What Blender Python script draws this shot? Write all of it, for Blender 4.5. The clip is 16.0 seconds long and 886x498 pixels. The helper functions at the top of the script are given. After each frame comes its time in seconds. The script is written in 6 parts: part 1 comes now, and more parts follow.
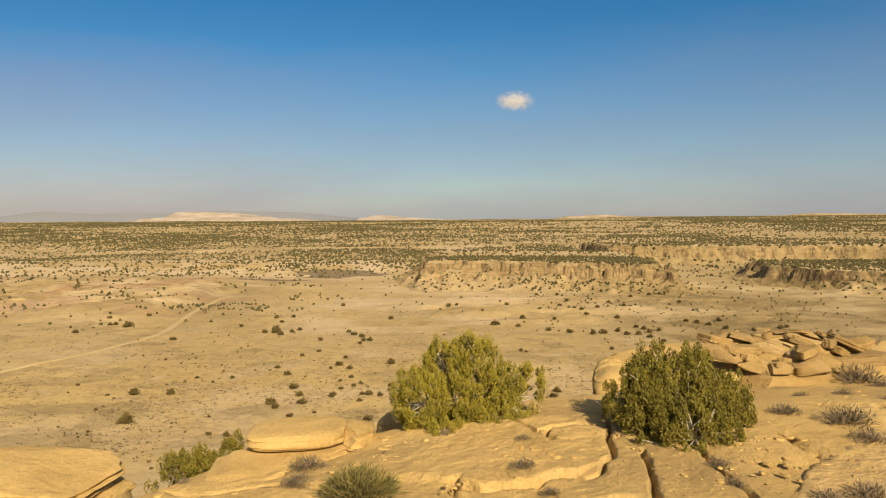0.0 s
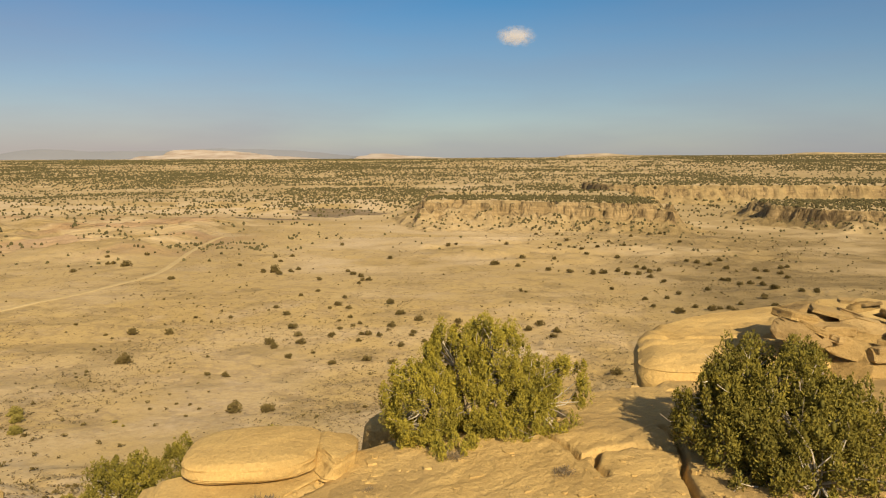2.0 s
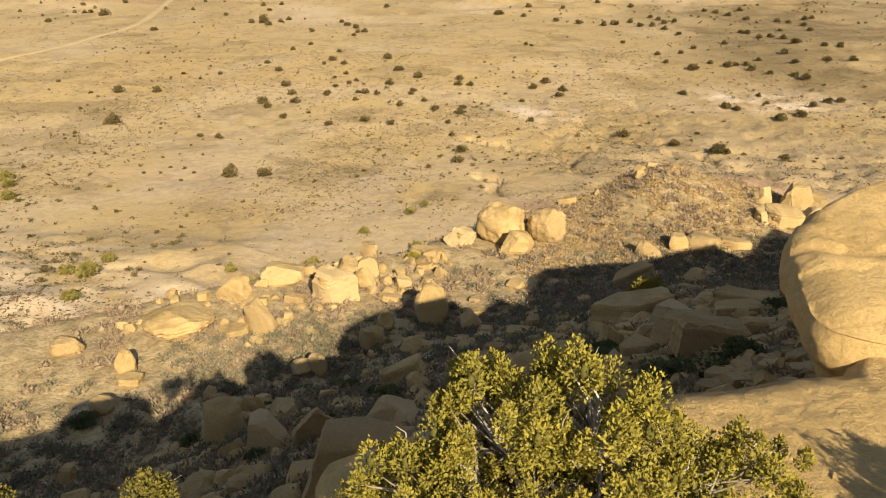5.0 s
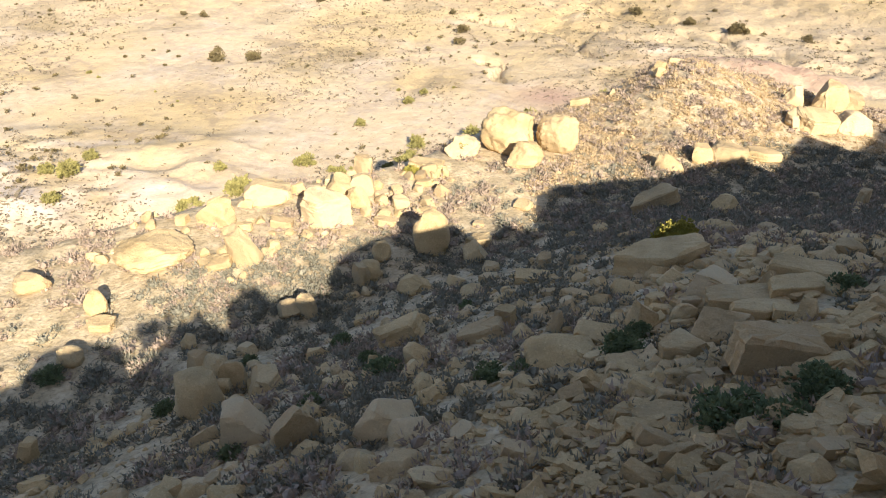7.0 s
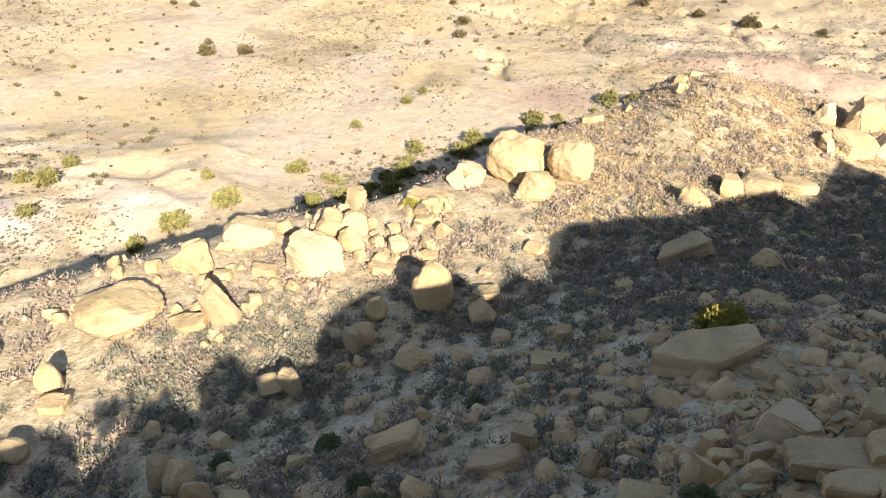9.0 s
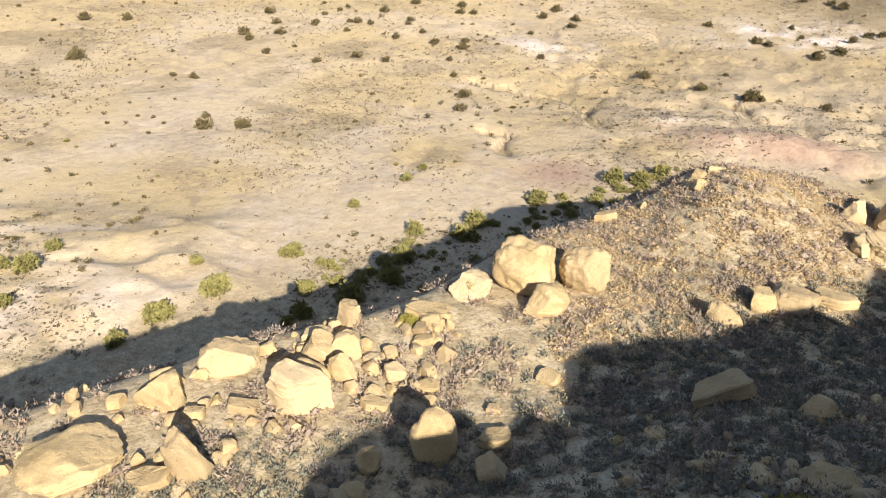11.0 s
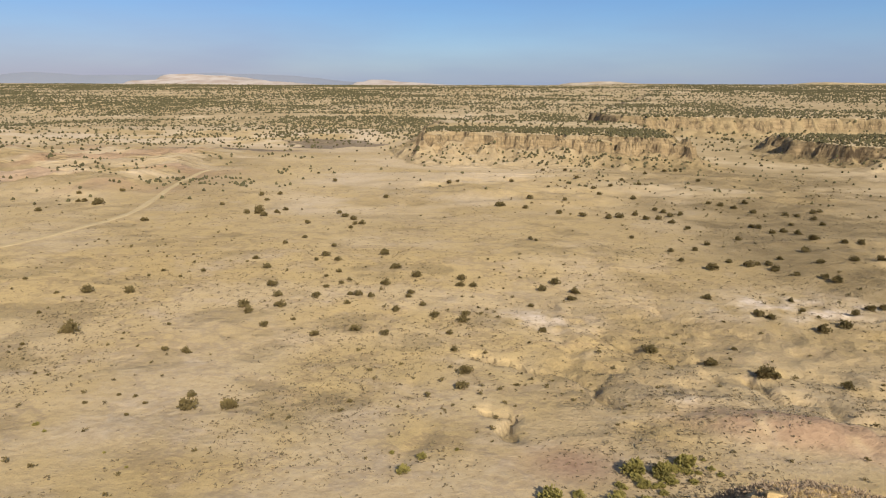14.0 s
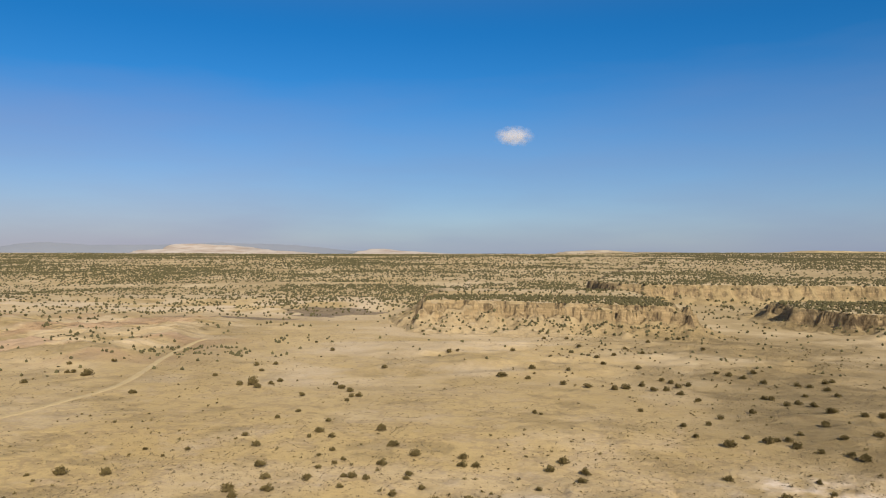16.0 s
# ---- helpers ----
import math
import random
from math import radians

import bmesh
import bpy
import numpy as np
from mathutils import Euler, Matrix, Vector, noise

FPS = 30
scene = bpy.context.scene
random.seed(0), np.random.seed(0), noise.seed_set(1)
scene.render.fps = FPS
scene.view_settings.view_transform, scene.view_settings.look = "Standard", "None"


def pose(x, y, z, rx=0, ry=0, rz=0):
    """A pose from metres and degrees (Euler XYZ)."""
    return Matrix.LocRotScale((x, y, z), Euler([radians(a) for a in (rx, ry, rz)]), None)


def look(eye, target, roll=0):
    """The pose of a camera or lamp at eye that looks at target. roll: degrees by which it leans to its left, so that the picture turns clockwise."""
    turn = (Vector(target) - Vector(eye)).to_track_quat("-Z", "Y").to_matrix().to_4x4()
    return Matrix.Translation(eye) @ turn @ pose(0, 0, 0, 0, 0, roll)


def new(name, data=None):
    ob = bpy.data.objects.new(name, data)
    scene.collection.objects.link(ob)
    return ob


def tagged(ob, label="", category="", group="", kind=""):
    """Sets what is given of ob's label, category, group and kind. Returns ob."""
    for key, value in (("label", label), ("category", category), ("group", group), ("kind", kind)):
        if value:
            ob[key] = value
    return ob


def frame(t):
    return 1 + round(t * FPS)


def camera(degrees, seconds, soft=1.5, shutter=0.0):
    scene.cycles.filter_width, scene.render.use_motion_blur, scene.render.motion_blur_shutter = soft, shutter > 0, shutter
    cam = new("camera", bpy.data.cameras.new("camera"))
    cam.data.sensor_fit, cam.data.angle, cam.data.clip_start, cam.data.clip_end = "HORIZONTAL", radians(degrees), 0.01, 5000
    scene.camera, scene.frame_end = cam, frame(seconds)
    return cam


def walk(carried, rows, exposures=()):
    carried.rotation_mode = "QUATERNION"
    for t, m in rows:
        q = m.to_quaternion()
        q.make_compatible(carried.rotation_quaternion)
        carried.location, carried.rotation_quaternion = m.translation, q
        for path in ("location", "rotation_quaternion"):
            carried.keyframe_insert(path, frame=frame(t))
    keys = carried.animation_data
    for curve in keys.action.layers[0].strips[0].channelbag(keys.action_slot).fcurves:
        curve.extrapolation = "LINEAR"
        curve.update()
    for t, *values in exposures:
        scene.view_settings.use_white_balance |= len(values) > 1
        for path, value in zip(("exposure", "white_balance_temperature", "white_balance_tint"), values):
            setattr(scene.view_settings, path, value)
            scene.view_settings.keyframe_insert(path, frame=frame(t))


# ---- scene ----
cam = camera(63.2, 16.0, soft=1.1)
PATH = [
    (0, (1.253, -0.221, 2.711), (1.14, 1.774, 2.618), -0.4),
    (0.5, (1.193, 0.409, 2.716), (1.081, 2.404, 2.624), -0.4),
    (1, (1.124, 1.04, 2.741), (1.012, 3.034, 2.644), -0.4),
    (1.5, (1.065, 1.736, 2.745), (0.953, 3.727, 2.589), -0.3),
    (2, (1.016, 2.442, 2.739), (0.905, 4.422, 2.477), -0.3),
    (2.5, (0.969, 3.173, 2.74), (0.858, 5.134, 2.365), -0.4),
    (3, (0.911, 3.922, 2.741), (0.8, 5.859, 2.256), -0.3),
    (3.5, (0.846, 4.699, 2.754), (0.737, 6.605, 2.16), -0.3),
    (4, (0.749, 5.443, 2.824), (0.642, 7.312, 2.123), -0.3),
    (4.5, (0.668, 6.281, 2.833), (0.564, 8.108, 2.027), -0.2),
    (5, (0.599, 7.225, 2.841), (0.497, 9.004, 1.933), -0.2),
    (5.2, (0.593, 7.638, 2.823), (0.491, 9.397, 1.876), -0.2),
    (7.3, (0.282, 11.495, 3.067), (0.192, 13.073, 1.841), -0.2),
    (7.5, (0.235, 11.91, 3.102), (0.147, 13.478, 1.863), -0.1),
    (8, (0.15, 12.971, 3.104), (0.063, 14.537, 1.863), 0.0),
    (8.2, (0.123, 13.42, 3.111), (0.036, 14.986, 1.87), 0.0),
    (10.3, (-0.315, 17.76, 3.215), (-0.401, 19.363, 2.023), 0.1),
    (10.5, (-0.323, 18.124, 3.255), (-0.41, 19.738, 2.077), 0.1),
    (11, (-0.389, 19.109, 3.279), (-0.479, 20.773, 2.173), 0.2),
    (11.5, (-0.437, 20.156, 3.233), (-0.531, 21.883, 2.228), 0.2),
    (12, (-0.5, 21.159, 3.236), (-0.597, 22.943, 2.337), 0.2),
    (12.5, (-0.596, 22.073, 3.342), (-0.695, 23.907, 2.55), 0.2),
    (13, (-0.588, 23.013, 3.359), (-0.691, 24.89, 2.677), 0.1),
    (13.5, (-0.708, 23.939, 3.424), (-0.813, 25.853, 2.855), 0.2),
    (14, (-0.844, 25.037, 3.422), (-0.95, 26.982, 2.966), 0.2),
    (14.5, (-0.969, 26.154, 3.51), (-1.076, 28.122, 3.169), 0.2),
    (15, (-1.045, 27.223, 3.584), (-1.154, 29.207, 3.358), 0.2),
    (15.5, (-1.145, 28.368, 3.728), (-1.253, 30.362, 3.615), 0.1),
    (16, (-1.282, 29.538, 3.824), (-1.39, 31.535, 3.825), 0.1),
]
# seconds, stops, kelvin, tint
LIGHT_METER = [(0, 0.58, 7800, 9), (1, 0.52, 7750, 9), (3.5, 0.58, 7650, 9), (4.5, 0.66, 7100, 10), (5.2, 0.89, 6550, 10), (7.3, 1.68, 5300, 16), (8.2, 1.68, 5270, 16), (10.3, 1.46, 5200, 16), (11, 1.29, 5200, 15),
               (12.5, 0.92, 5400, 16), (13.5, 0.69, 5620, 14), (14.5, 0.54, 5900, 11), (16, 0.49, 5950, 11)]
walk(cam, [(t, look(eye, target, roll)) for t, eye, target, roll in PATH], LIGHT_METER)
SUN_UP, SUN_TURN = radians(33.4), radians(157.2)
world = bpy.data.worlds.new("world")
scene.world = world
world.use_nodes = True
nodes = world.node_tree.nodes
sky = nodes.new("ShaderNodeTexSky")
sky.sky_type = "NISHITA"
sky.sun_disc = False
sky.sun_elevation = SUN_UP
sky.sun_rotation = SUN_TURN
sky.altitude = 1700
sky.air_density = 1.0
sky.dust_density = 1.2
sky.ozone_density = 2.5
back = nodes["Background"]
back.inputs[1].default_value = 0.073
# dusty air: the colour pales and the light thins evenly towards the horizon, all round
depth = nodes.new("ShaderNodeHueSaturation")
coord = nodes.new("ShaderNodeTexCoord")
height = nodes.new("ShaderNodeSeparateXYZ")
wisp_map = nodes.new("ShaderNodeMapping")
wisp_map.inputs["Scale"].default_value = (1.6, 1.6, 9.0)
wisp = nodes.new("ShaderNodeTexNoise")
wisp.inputs["Scale"].default_value, wisp.inputs["Detail"].default_value = 1.6, 5.0


def ranged(source, a, b, c, d, smooth=True):
    n = nodes.new("ShaderNodeMapRange")
    n.interpolation_type = "SMOOTHSTEP" if smooth else "LINEAR"
    for key, value in (("From Min", a), ("From Max", b), ("To Min", c), ("To Max", d)):
        n.inputs[key].default_value = value
    world.node_tree.links.new(source, n.inputs["Value"])
    return n.outputs[0]


for a, b in ((coord.outputs["Generated"], height.inputs[0]), (coord.outputs["Generated"], wisp_map.inputs[0]), (wisp_map.outputs[0], wisp.inputs["Vector"])):
    world.node_tree.links.new(a, b)
lifted = nodes.new("ShaderNodeMath")
lifted.operation = "ADD"
world.node_tree.links.new(height.outputs["Z"], lifted.inputs[0])
world.node_tree.links.new(ranged(wisp.outputs[0], 0.3, 0.7, 0.03, -0.04, False), lifted.inputs[1])
haze = nodes.new("ShaderNodeMix")
haze.data_type = "RGBA"
# smoky mauve towards the west, clear blue-grey elsewhere
smoke = nodes.new("ShaderNodeMix")
smoke.data_type = "RGBA"
smoke.inputs[6].default_value, smoke.inputs[7].default_value = (2.4, 2.75, 4.05, 1), (3.1, 2.75, 3.8, 1)
world.node_tree.links.new(ranged(height.outputs["X"], -0.05, -0.5, 0.0, 1.0), smoke.inputs[0])
world.node_tree.links.new(smoke.outputs[2], haze.inputs[7])
for source, target in ((ranged(lifted.outputs[0], -0.04, 0.25, 0.8, 0.0, False), haze.inputs[0]), (ranged(height.outputs["Z"], 0.0, 0.8, 0.87, 1.0, False), depth.inputs["Value"]), (ranged(height.outputs["Z"], 0.28, 0.6, 1.42, 0.46), depth.inputs["Saturation"]),
                       (sky.outputs[0], depth.inputs["Color"]), (depth.outputs[0], haze.inputs[6]), (haze.outputs[2], back.inputs[0])):
    world.node_tree.links.new(source, target)
sun = new("sun", bpy.data.lights.new("sun", "SUN"))
sun.data.energy = 4.6
sun.data.angle = radians(0.53)
sun.data.color = (1.0, 0.87, 0.66)
# the light travels ahead and slightly to the left
sun.matrix_world = look((0, 0, 60), Vector((0, 0, 60)) + Vector((-0.42, 1.0, -0.715)))
# ---- materials ----
class Mat:
    """A small builder for node materials."""

    def __init__(self, name, rough=0.9):
        self.m = bpy.data.materials.new(name)
        self.m.use_nodes = True
        self.t = self.m.node_tree
        self.b = self.t.nodes["Principled BSDF"]
        self.b.inputs["Roughness"].default_value = rough
        self.b.inputs["Specular IOR Level"].default_value = 0.15
        co = self.t.nodes.new("ShaderNodeNewGeometry")
        self.pos = co.outputs["Position"]

    def link(self, a, b):
        self.t.links.new(a, b)

    def noise(self, scale, detail=4, rough=0.55, vec=None, stretch=None, out=0):
        n = self.t.nodes.new("ShaderNodeTexNoise")
        n.inputs["Scale"].default_value, n.inputs["Detail"].default_value, n.inputs["Roughness"].default_value = scale, detail, rough
        v = vec or self.pos
        if stretch:
            mp = self.t.nodes.new("ShaderNodeMapping")
            mp.inputs["Scale"].default_value = stretch
            self.link(v, mp.inputs[0])
            v = mp.outputs[0]
        self.link(v, n.inputs["Vector"])
        return n.outputs[out]

    def voronoi(self, scale, feature="F1", out="Distance"):
        n = self.t.nodes.new("ShaderNodeTexVoronoi")
        n.feature = feature
        n.inputs["Scale"].default_value = scale
        self.link(self.pos, n.inputs["Vector"])
        return n.outputs[out]

    def ramp(self, fac, *stops):
        r = self.t.nodes.new("ShaderNodeValToRGB")
        e = r.color_ramp.elements
        while len(e) < len(stops):
            e.new(0.5)
        for el, (p, c) in zip(e, stops):
            el.position = p
            el.color = (*c, 1) if not isinstance(c, (int, float)) else (c, c, c, 1)
        self.link(fac, r.inputs[0])
        return r.outputs[0]

    def mix(self, fac, a, b, kind="MIX"):
        x = self.t.nodes.new("ShaderNodeMix")
        x.data_type = "RGBA"
        x.blend_type = kind
        for v, s in ((fac, x.inputs[0]), (a, x.inputs[6]), (b, x.inputs[7])):
            if isinstance(v, (int, float)):
                s.default_value = v if s is x.inputs[0] else (v, v, v, 1)
            elif isinstance(v, tuple):
                s.default_value = (*v, 1)
            else:
                self.link(v, s)
        return x.outputs[2]

    def math(self, op, a, b=0.0):
        n = self.t.nodes.new("ShaderNodeMath")
        n.operation = op
        for v, s in ((a, n.inputs[0]), (b, n.inputs[1])):
            if isinstance(v, (int, float)):
                s.default_value = v
            else:
                self.link(v, s)
        return n.outputs[0]

    def attr(self, name):
        n = self.t.nodes.new("ShaderNodeAttribute")
        n.attribute_name = name
        return n.outputs["Fac"]

    def random(self):
        return self.t.nodes.new("ShaderNodeObjectInfo").outputs["Random"]

    def island(self):
        return self.t.nodes.new("ShaderNodeNewGeometry").outputs["Random Per Island"]

    def bump(self, height, distance, strength=1.0):
        n = self.t.nodes.new("ShaderNodeBump")
        n.inputs["Distance"].default_value, n.inputs["Strength"].default_value = distance, strength
        self.link(height, n.inputs["Height"])
        if self.b.inputs["Normal"].is_linked:
            self.link(self.b.inputs["Normal"].links[0].from_socket, n.inputs["Normal"])
        self.link(n.outputs[0], self.b.inputs["Normal"])
        return self

    def colour(self, c):
        self.link(c, self.b.inputs["Base Color"])
        return self


def stone_material(name, light, mid, dark, grain=1.0, vary=None, relief=1.0, soil=False):
    k = Mat(name)
    big = k.noise(0.9 * grain, 5, 0.6)
    bed = k.noise(2.2 * grain, 5, 0.6, stretch=(0.35, 0.35, 3.5))
    fine = k.noise(38 * grain, 4, 0.65)
    c = k.ramp(big, (0.28, dark), (0.48, mid), (0.7, light))
    c = k.mix(k.ramp(bed, (0.35, 0.2), (0.55, 0.0)), c, tuple(0.72 * v for v in mid))
    c = k.mix(k.ramp(fine, (0.3, 0.28), (0.58, 0.0)), c, tuple(0.62 * v for v in dark))
    pits = k.noise(15 * grain, 7, 0.75)
    c = k.mix(k.ramp(pits, (0.34, 0.4), (0.44, 0.0), (0.58, 0.0)), c, tuple(0.55 * v for v in dark))
    c = k.mix(k.ramp(k.noise(21 * grain, 6, 0.7), (0.54, 0.0), (0.68, 0.45)), c, tuple(min(1.18 * v, 0.8) for v in light))
    lichen = k.noise(6.5 * grain, 5, 0.7)
    c = k.mix(k.ramp(lichen, (0.62, 0.0), (0.74, 0.4)), c, (0.22, 0.175, 0.115))
    if soil:
        c = k.mix(k.ramp(k.noise(0.45, 6, 0.7), (0.46, 0.0), (0.62, 0.75)), c, (0.33, 0.225, 0.10))
    if vary:
        mixed = k.math("FRACT", k.math("ADD", k.random(), k.island()))
        c = k.mix(k.ramp(mixed, (0.0, 0.0), (0.45, 0.0), (1.0, 0.8 * vary)), c, (0.24, 0.175, 0.10))
        c = k.mix(k.ramp(mixed, (0.0, 0.5), (0.25, 0.0)), c, (0.55, 0.42, 0.235))
    k.colour(c)
    k.bump(k.noise(1.7 * grain, 6, 0.6), 0.05 * relief).bump(k.noise(3.6 * grain, 9, 0.7), 0.07 * relief).bump(pits, 0.014 * relief).bump(k.noise(9 * grain, 8, 0.7), 0.022 * relief).bump(fine, 0.006 * relief)
    return k.m


LEDGE = stone_material("sandstone_ledge", (0.62, 0.435, 0.185), (0.545, 0.372, 0.15), (0.41, 0.272, 0.105), relief=0.6)
HEAP = stone_material("broken_sandstone", (0.50, 0.34, 0.145), (0.42, 0.28, 0.112), (0.27, 0.175, 0.068), 1.3, 0.6, 1.1)
LEDGE_TOP = stone_material("sandstone_pavement", (0.68, 0.48, 0.21), (0.60, 0.412, 0.17), (0.45, 0.30, 0.118), relief=0.75, soil=True)
BOULDER = stone_material("sandstone_boulder", (0.60, 0.425, 0.19), (0.49, 0.343, 0.147), (0.32, 0.222, 0.09), 0.8, 0.5)


def ground_material():
    k = Mat("ground")
    n1, n2, n3, n4 = k.noise(0.016, 5, 0.6), k.noise(0.11, 5, 0.62), k.noise(0.9, 5, 0.65), k.noise(7, 4, 0.6)
    grass = k.ramp(n1, (0.3, (0.455, 0.325, 0.137)), (0.5, (0.485, 0.352, 0.155)), (0.7, (0.515, 0.380, 0.178)))
    grass = k.mix(k.ramp(n2, (0.42, 0.0), (0.66, 0.4)), grass, (0.385, 0.282, 0.142))
    rills = k.math("ABSOLUTE", k.math("SUBTRACT", k.noise(0.05, 7, 0.68), 0.5))
    grass = k.mix(k.ramp(rills, (0.0, 0.8), (0.026, 0.0)), grass, (0.285, 0.203, 0.108))
    grass = k.mix(k.ramp(k.noise(0.11, 6, 0.7), (0.55, 0.0), (0.66, 0.6)), grass, (0.50, 0.38, 0.235))
    grass = k.mix(k.ramp(k.noise(0.34, 7, 0.78), (0.36, 0.55), (0.5, 0.0)), grass, (0.315, 0.23, 0.115))
    tufts = k.math("ADD", k.voronoi(0.75), k.math("MULTIPLY", k.voronoi(0.75, "F1", "Color"), 0.35))
    grass = k.mix(k.math("MULTIPLY", k.ramp(tufts, (0.10, 0.8), (0.24, 0.0)), k.ramp(n2, (0.36, 0.3), (0.6, 1.0))), grass, (0.16, 0.118, 0.06))
    small = k.voronoi(2.1)
    grass = k.mix(k.ramp(small, (0.12, 0.75), (0.24, 0.0)), grass, (0.25, 0.185, 0.095))
    grass = k.mix(k.ramp(n3, (0.36, 0.4), (0.5, 0.0)), grass, (0.33, 0.24, 0.12))
    grass = k.mix(k.ramp(n4, (0.34, 0.4), (0.48, 0.0)), grass, (0.24, 0.175, 0.085))
    pale = k.mix(k.ramp(n3, (0.35, 0.0), (0.65, 1.0)), (0.50, 0.385, 0.265), (0.65, 0.54, 0.42))
    c = k.mix(k.attr("pale"), grass, pale)
    c = k.mix(k.attr("plain"), c, k.ramp(k.noise(0.02, 6, 0.7), (0.35, (0.285, 0.213, 0.108)), (0.5, (0.38, 0.285, 0.15)), (0.66, (0.52, 0.405, 0.25))))
    c = k.mix(k.attr("chalk"), c, k.ramp(k.noise(0.01, 5, 0.6, stretch=(1, 1, 8)), (0.35, (0.33, 0.265, 0.215)), (0.6, (0.45, 0.39, 0.34))))
    c = k.mix(k.attr("dark_ground"), c, k.mix(k.ramp(n2, (0.4, 0.0), (0.62, 1.0)), (0.235, 0.172, 0.083), (0.36, 0.265, 0.13)))
    c = k.mix(k.attr("pink"), c, k.mix(k.ramp(n3, (0.35, 0.0), (0.65, 1.0)), (0.275, 0.168, 0.108), (0.38, 0.243, 0.15)))
    c = k.mix(k.attr("thicket"), c, k.mix(k.ramp(k.noise(0.35, 5, 0.7), (0.4, 0.0), (0.6, 1.0)), (0.105, 0.08, 0.055), (0.21, 0.16, 0.105)))
    scree = k.ramp(k.noise(1.6, 6, 0.7), (0.3, (0.25, 0.186, 0.092)), (0.5, (0.42, 0.316, 0.162)), (0.68, (0.56, 0.43, 0.245)))
    scree = k.mix(k.ramp(k.voronoi(3.2), (0.05, 0.6), (0.3, 0.0)), scree, (0.56, 0.43, 0.25))
    scree = k.mix(k.ramp(n4, (0.34, 0.6), (0.5, 0.0)), scree, (0.15, 0.115, 0.06))
    c = k.mix(k.attr("scree"), c, scree)
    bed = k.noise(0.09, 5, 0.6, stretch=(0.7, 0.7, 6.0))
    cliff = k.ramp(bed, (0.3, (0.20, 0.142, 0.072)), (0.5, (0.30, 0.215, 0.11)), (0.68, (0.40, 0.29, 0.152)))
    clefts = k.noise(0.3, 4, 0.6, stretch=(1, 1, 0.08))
    # shade inside the clefts is put into the colour as near black
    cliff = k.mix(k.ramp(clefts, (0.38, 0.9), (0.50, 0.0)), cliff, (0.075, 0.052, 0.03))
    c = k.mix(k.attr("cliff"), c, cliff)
    rock = k.ramp(k.noise(0.9, 5, 0.6), (0.28, (0.33, 0.225, 0.105)), (0.5, (0.45, 0.31, 0.14)), (0.7, (0.54, 0.385, 0.19)))
    c = k.mix(k.attr("rock"), c, rock)
    k.colour(c)
    k.bump(k.math("MULTIPLY", clefts, k.attr("cliff")), 2.2).bump(k.math("MULTIPLY", k.noise(0.22, 5, 0.65), k.attr("dark_ground")), 0.6).bump(k.math("MULTIPLY", k.noise(0.9, 6, 0.75), k.attr("dark_ground")), 0.8).bump(k.noise(0.3, 6, 0.7), 0.16).bump(n3, 0.12).bump(n4, 0.025)
    return k.m


GROUND = ground_material()


def leaf_material(name, young, mid, old, rough=0.75, clump=9.0):
    k = Mat(name, rough)
    tone = k.math("ADD", k.math("MULTIPLY", k.island(), 0.35), k.math("MULTIPLY", k.ramp(k.noise(clump, 3, 0.6), (0.32, 0.0), (0.68, 1.0)), 0.65))
    c = k.ramp(tone, (0.0, old), (0.5, mid), (1.0, young))
    c = k.mix(k.ramp(k.noise(2.2, 3), (0.35, 0.55), (0.6, 0.0)), c, old)
    k.colour(c)
    k.b.inputs["Subsurface Weight"].default_value = 0.0
    return k.m


JUNIPER = leaf_material("juniper_leaves", (0.40, 0.325, 0.05), (0.31, 0.258, 0.042), (0.19, 0.165, 0.032))
JUNIPER_DARK = leaf_material("dark_juniper_leaves", (0.29, 0.232, 0.04), (0.20, 0.168, 0.032), (0.11, 0.098, 0.023))
SHRUB_GREEN = leaf_material("shrub_leaves", (0.225, 0.165, 0.062), (0.155, 0.117, 0.046), (0.09, 0.07, 0.031))
SHRUB_DRY = leaf_material("dry_scrub", (0.42, 0.31, 0.19), (0.31, 0.228, 0.145), (0.185, 0.138, 0.092))
GOLD_BRUSH = leaf_material("golden_brush", (0.56, 0.405, 0.195), (0.45, 0.32, 0.15), (0.28, 0.198, 0.095))
SHRUB_GREY = leaf_material("grey_shrub", (0.30, 0.225, 0.14), (0.20, 0.155, 0.10), (0.12, 0.095, 0.065))
SAGE_SCRUB = leaf_material("sage_scrub", (0.28, 0.24, 0.145), (0.20, 0.175, 0.109), (0.12, 0.108, 0.068))
FOOT_GREEN = leaf_material("foot_shrub_leaves", (0.34, 0.285, 0.075), (0.25, 0.212, 0.058), (0.15, 0.13, 0.042))
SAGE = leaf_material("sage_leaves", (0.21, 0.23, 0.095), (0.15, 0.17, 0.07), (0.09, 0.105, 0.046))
# darker copy of the leaf colour: the crown's inner shade put into the colour
JUNIPER_SHADE = leaf_material("juniper_crown_shade", (0.17, 0.148, 0.03), (0.13, 0.115, 0.026), (0.09, 0.082, 0.02))
OLIVE_TWIGS = leaf_material("olive_twigs", (0.24, 0.19, 0.06), (0.17, 0.145, 0.05), (0.10, 0.09, 0.04))
LOW_SCRUB = leaf_material("low_scrub", (0.21, 0.16, 0.085), (0.155, 0.12, 0.065), (0.10, 0.078, 0.044))
FAR_LEAVES = leaf_material("far_pinyon", (0.13, 0.111, 0.046), (0.09, 0.078, 0.034), (0.056, 0.05, 0.025))


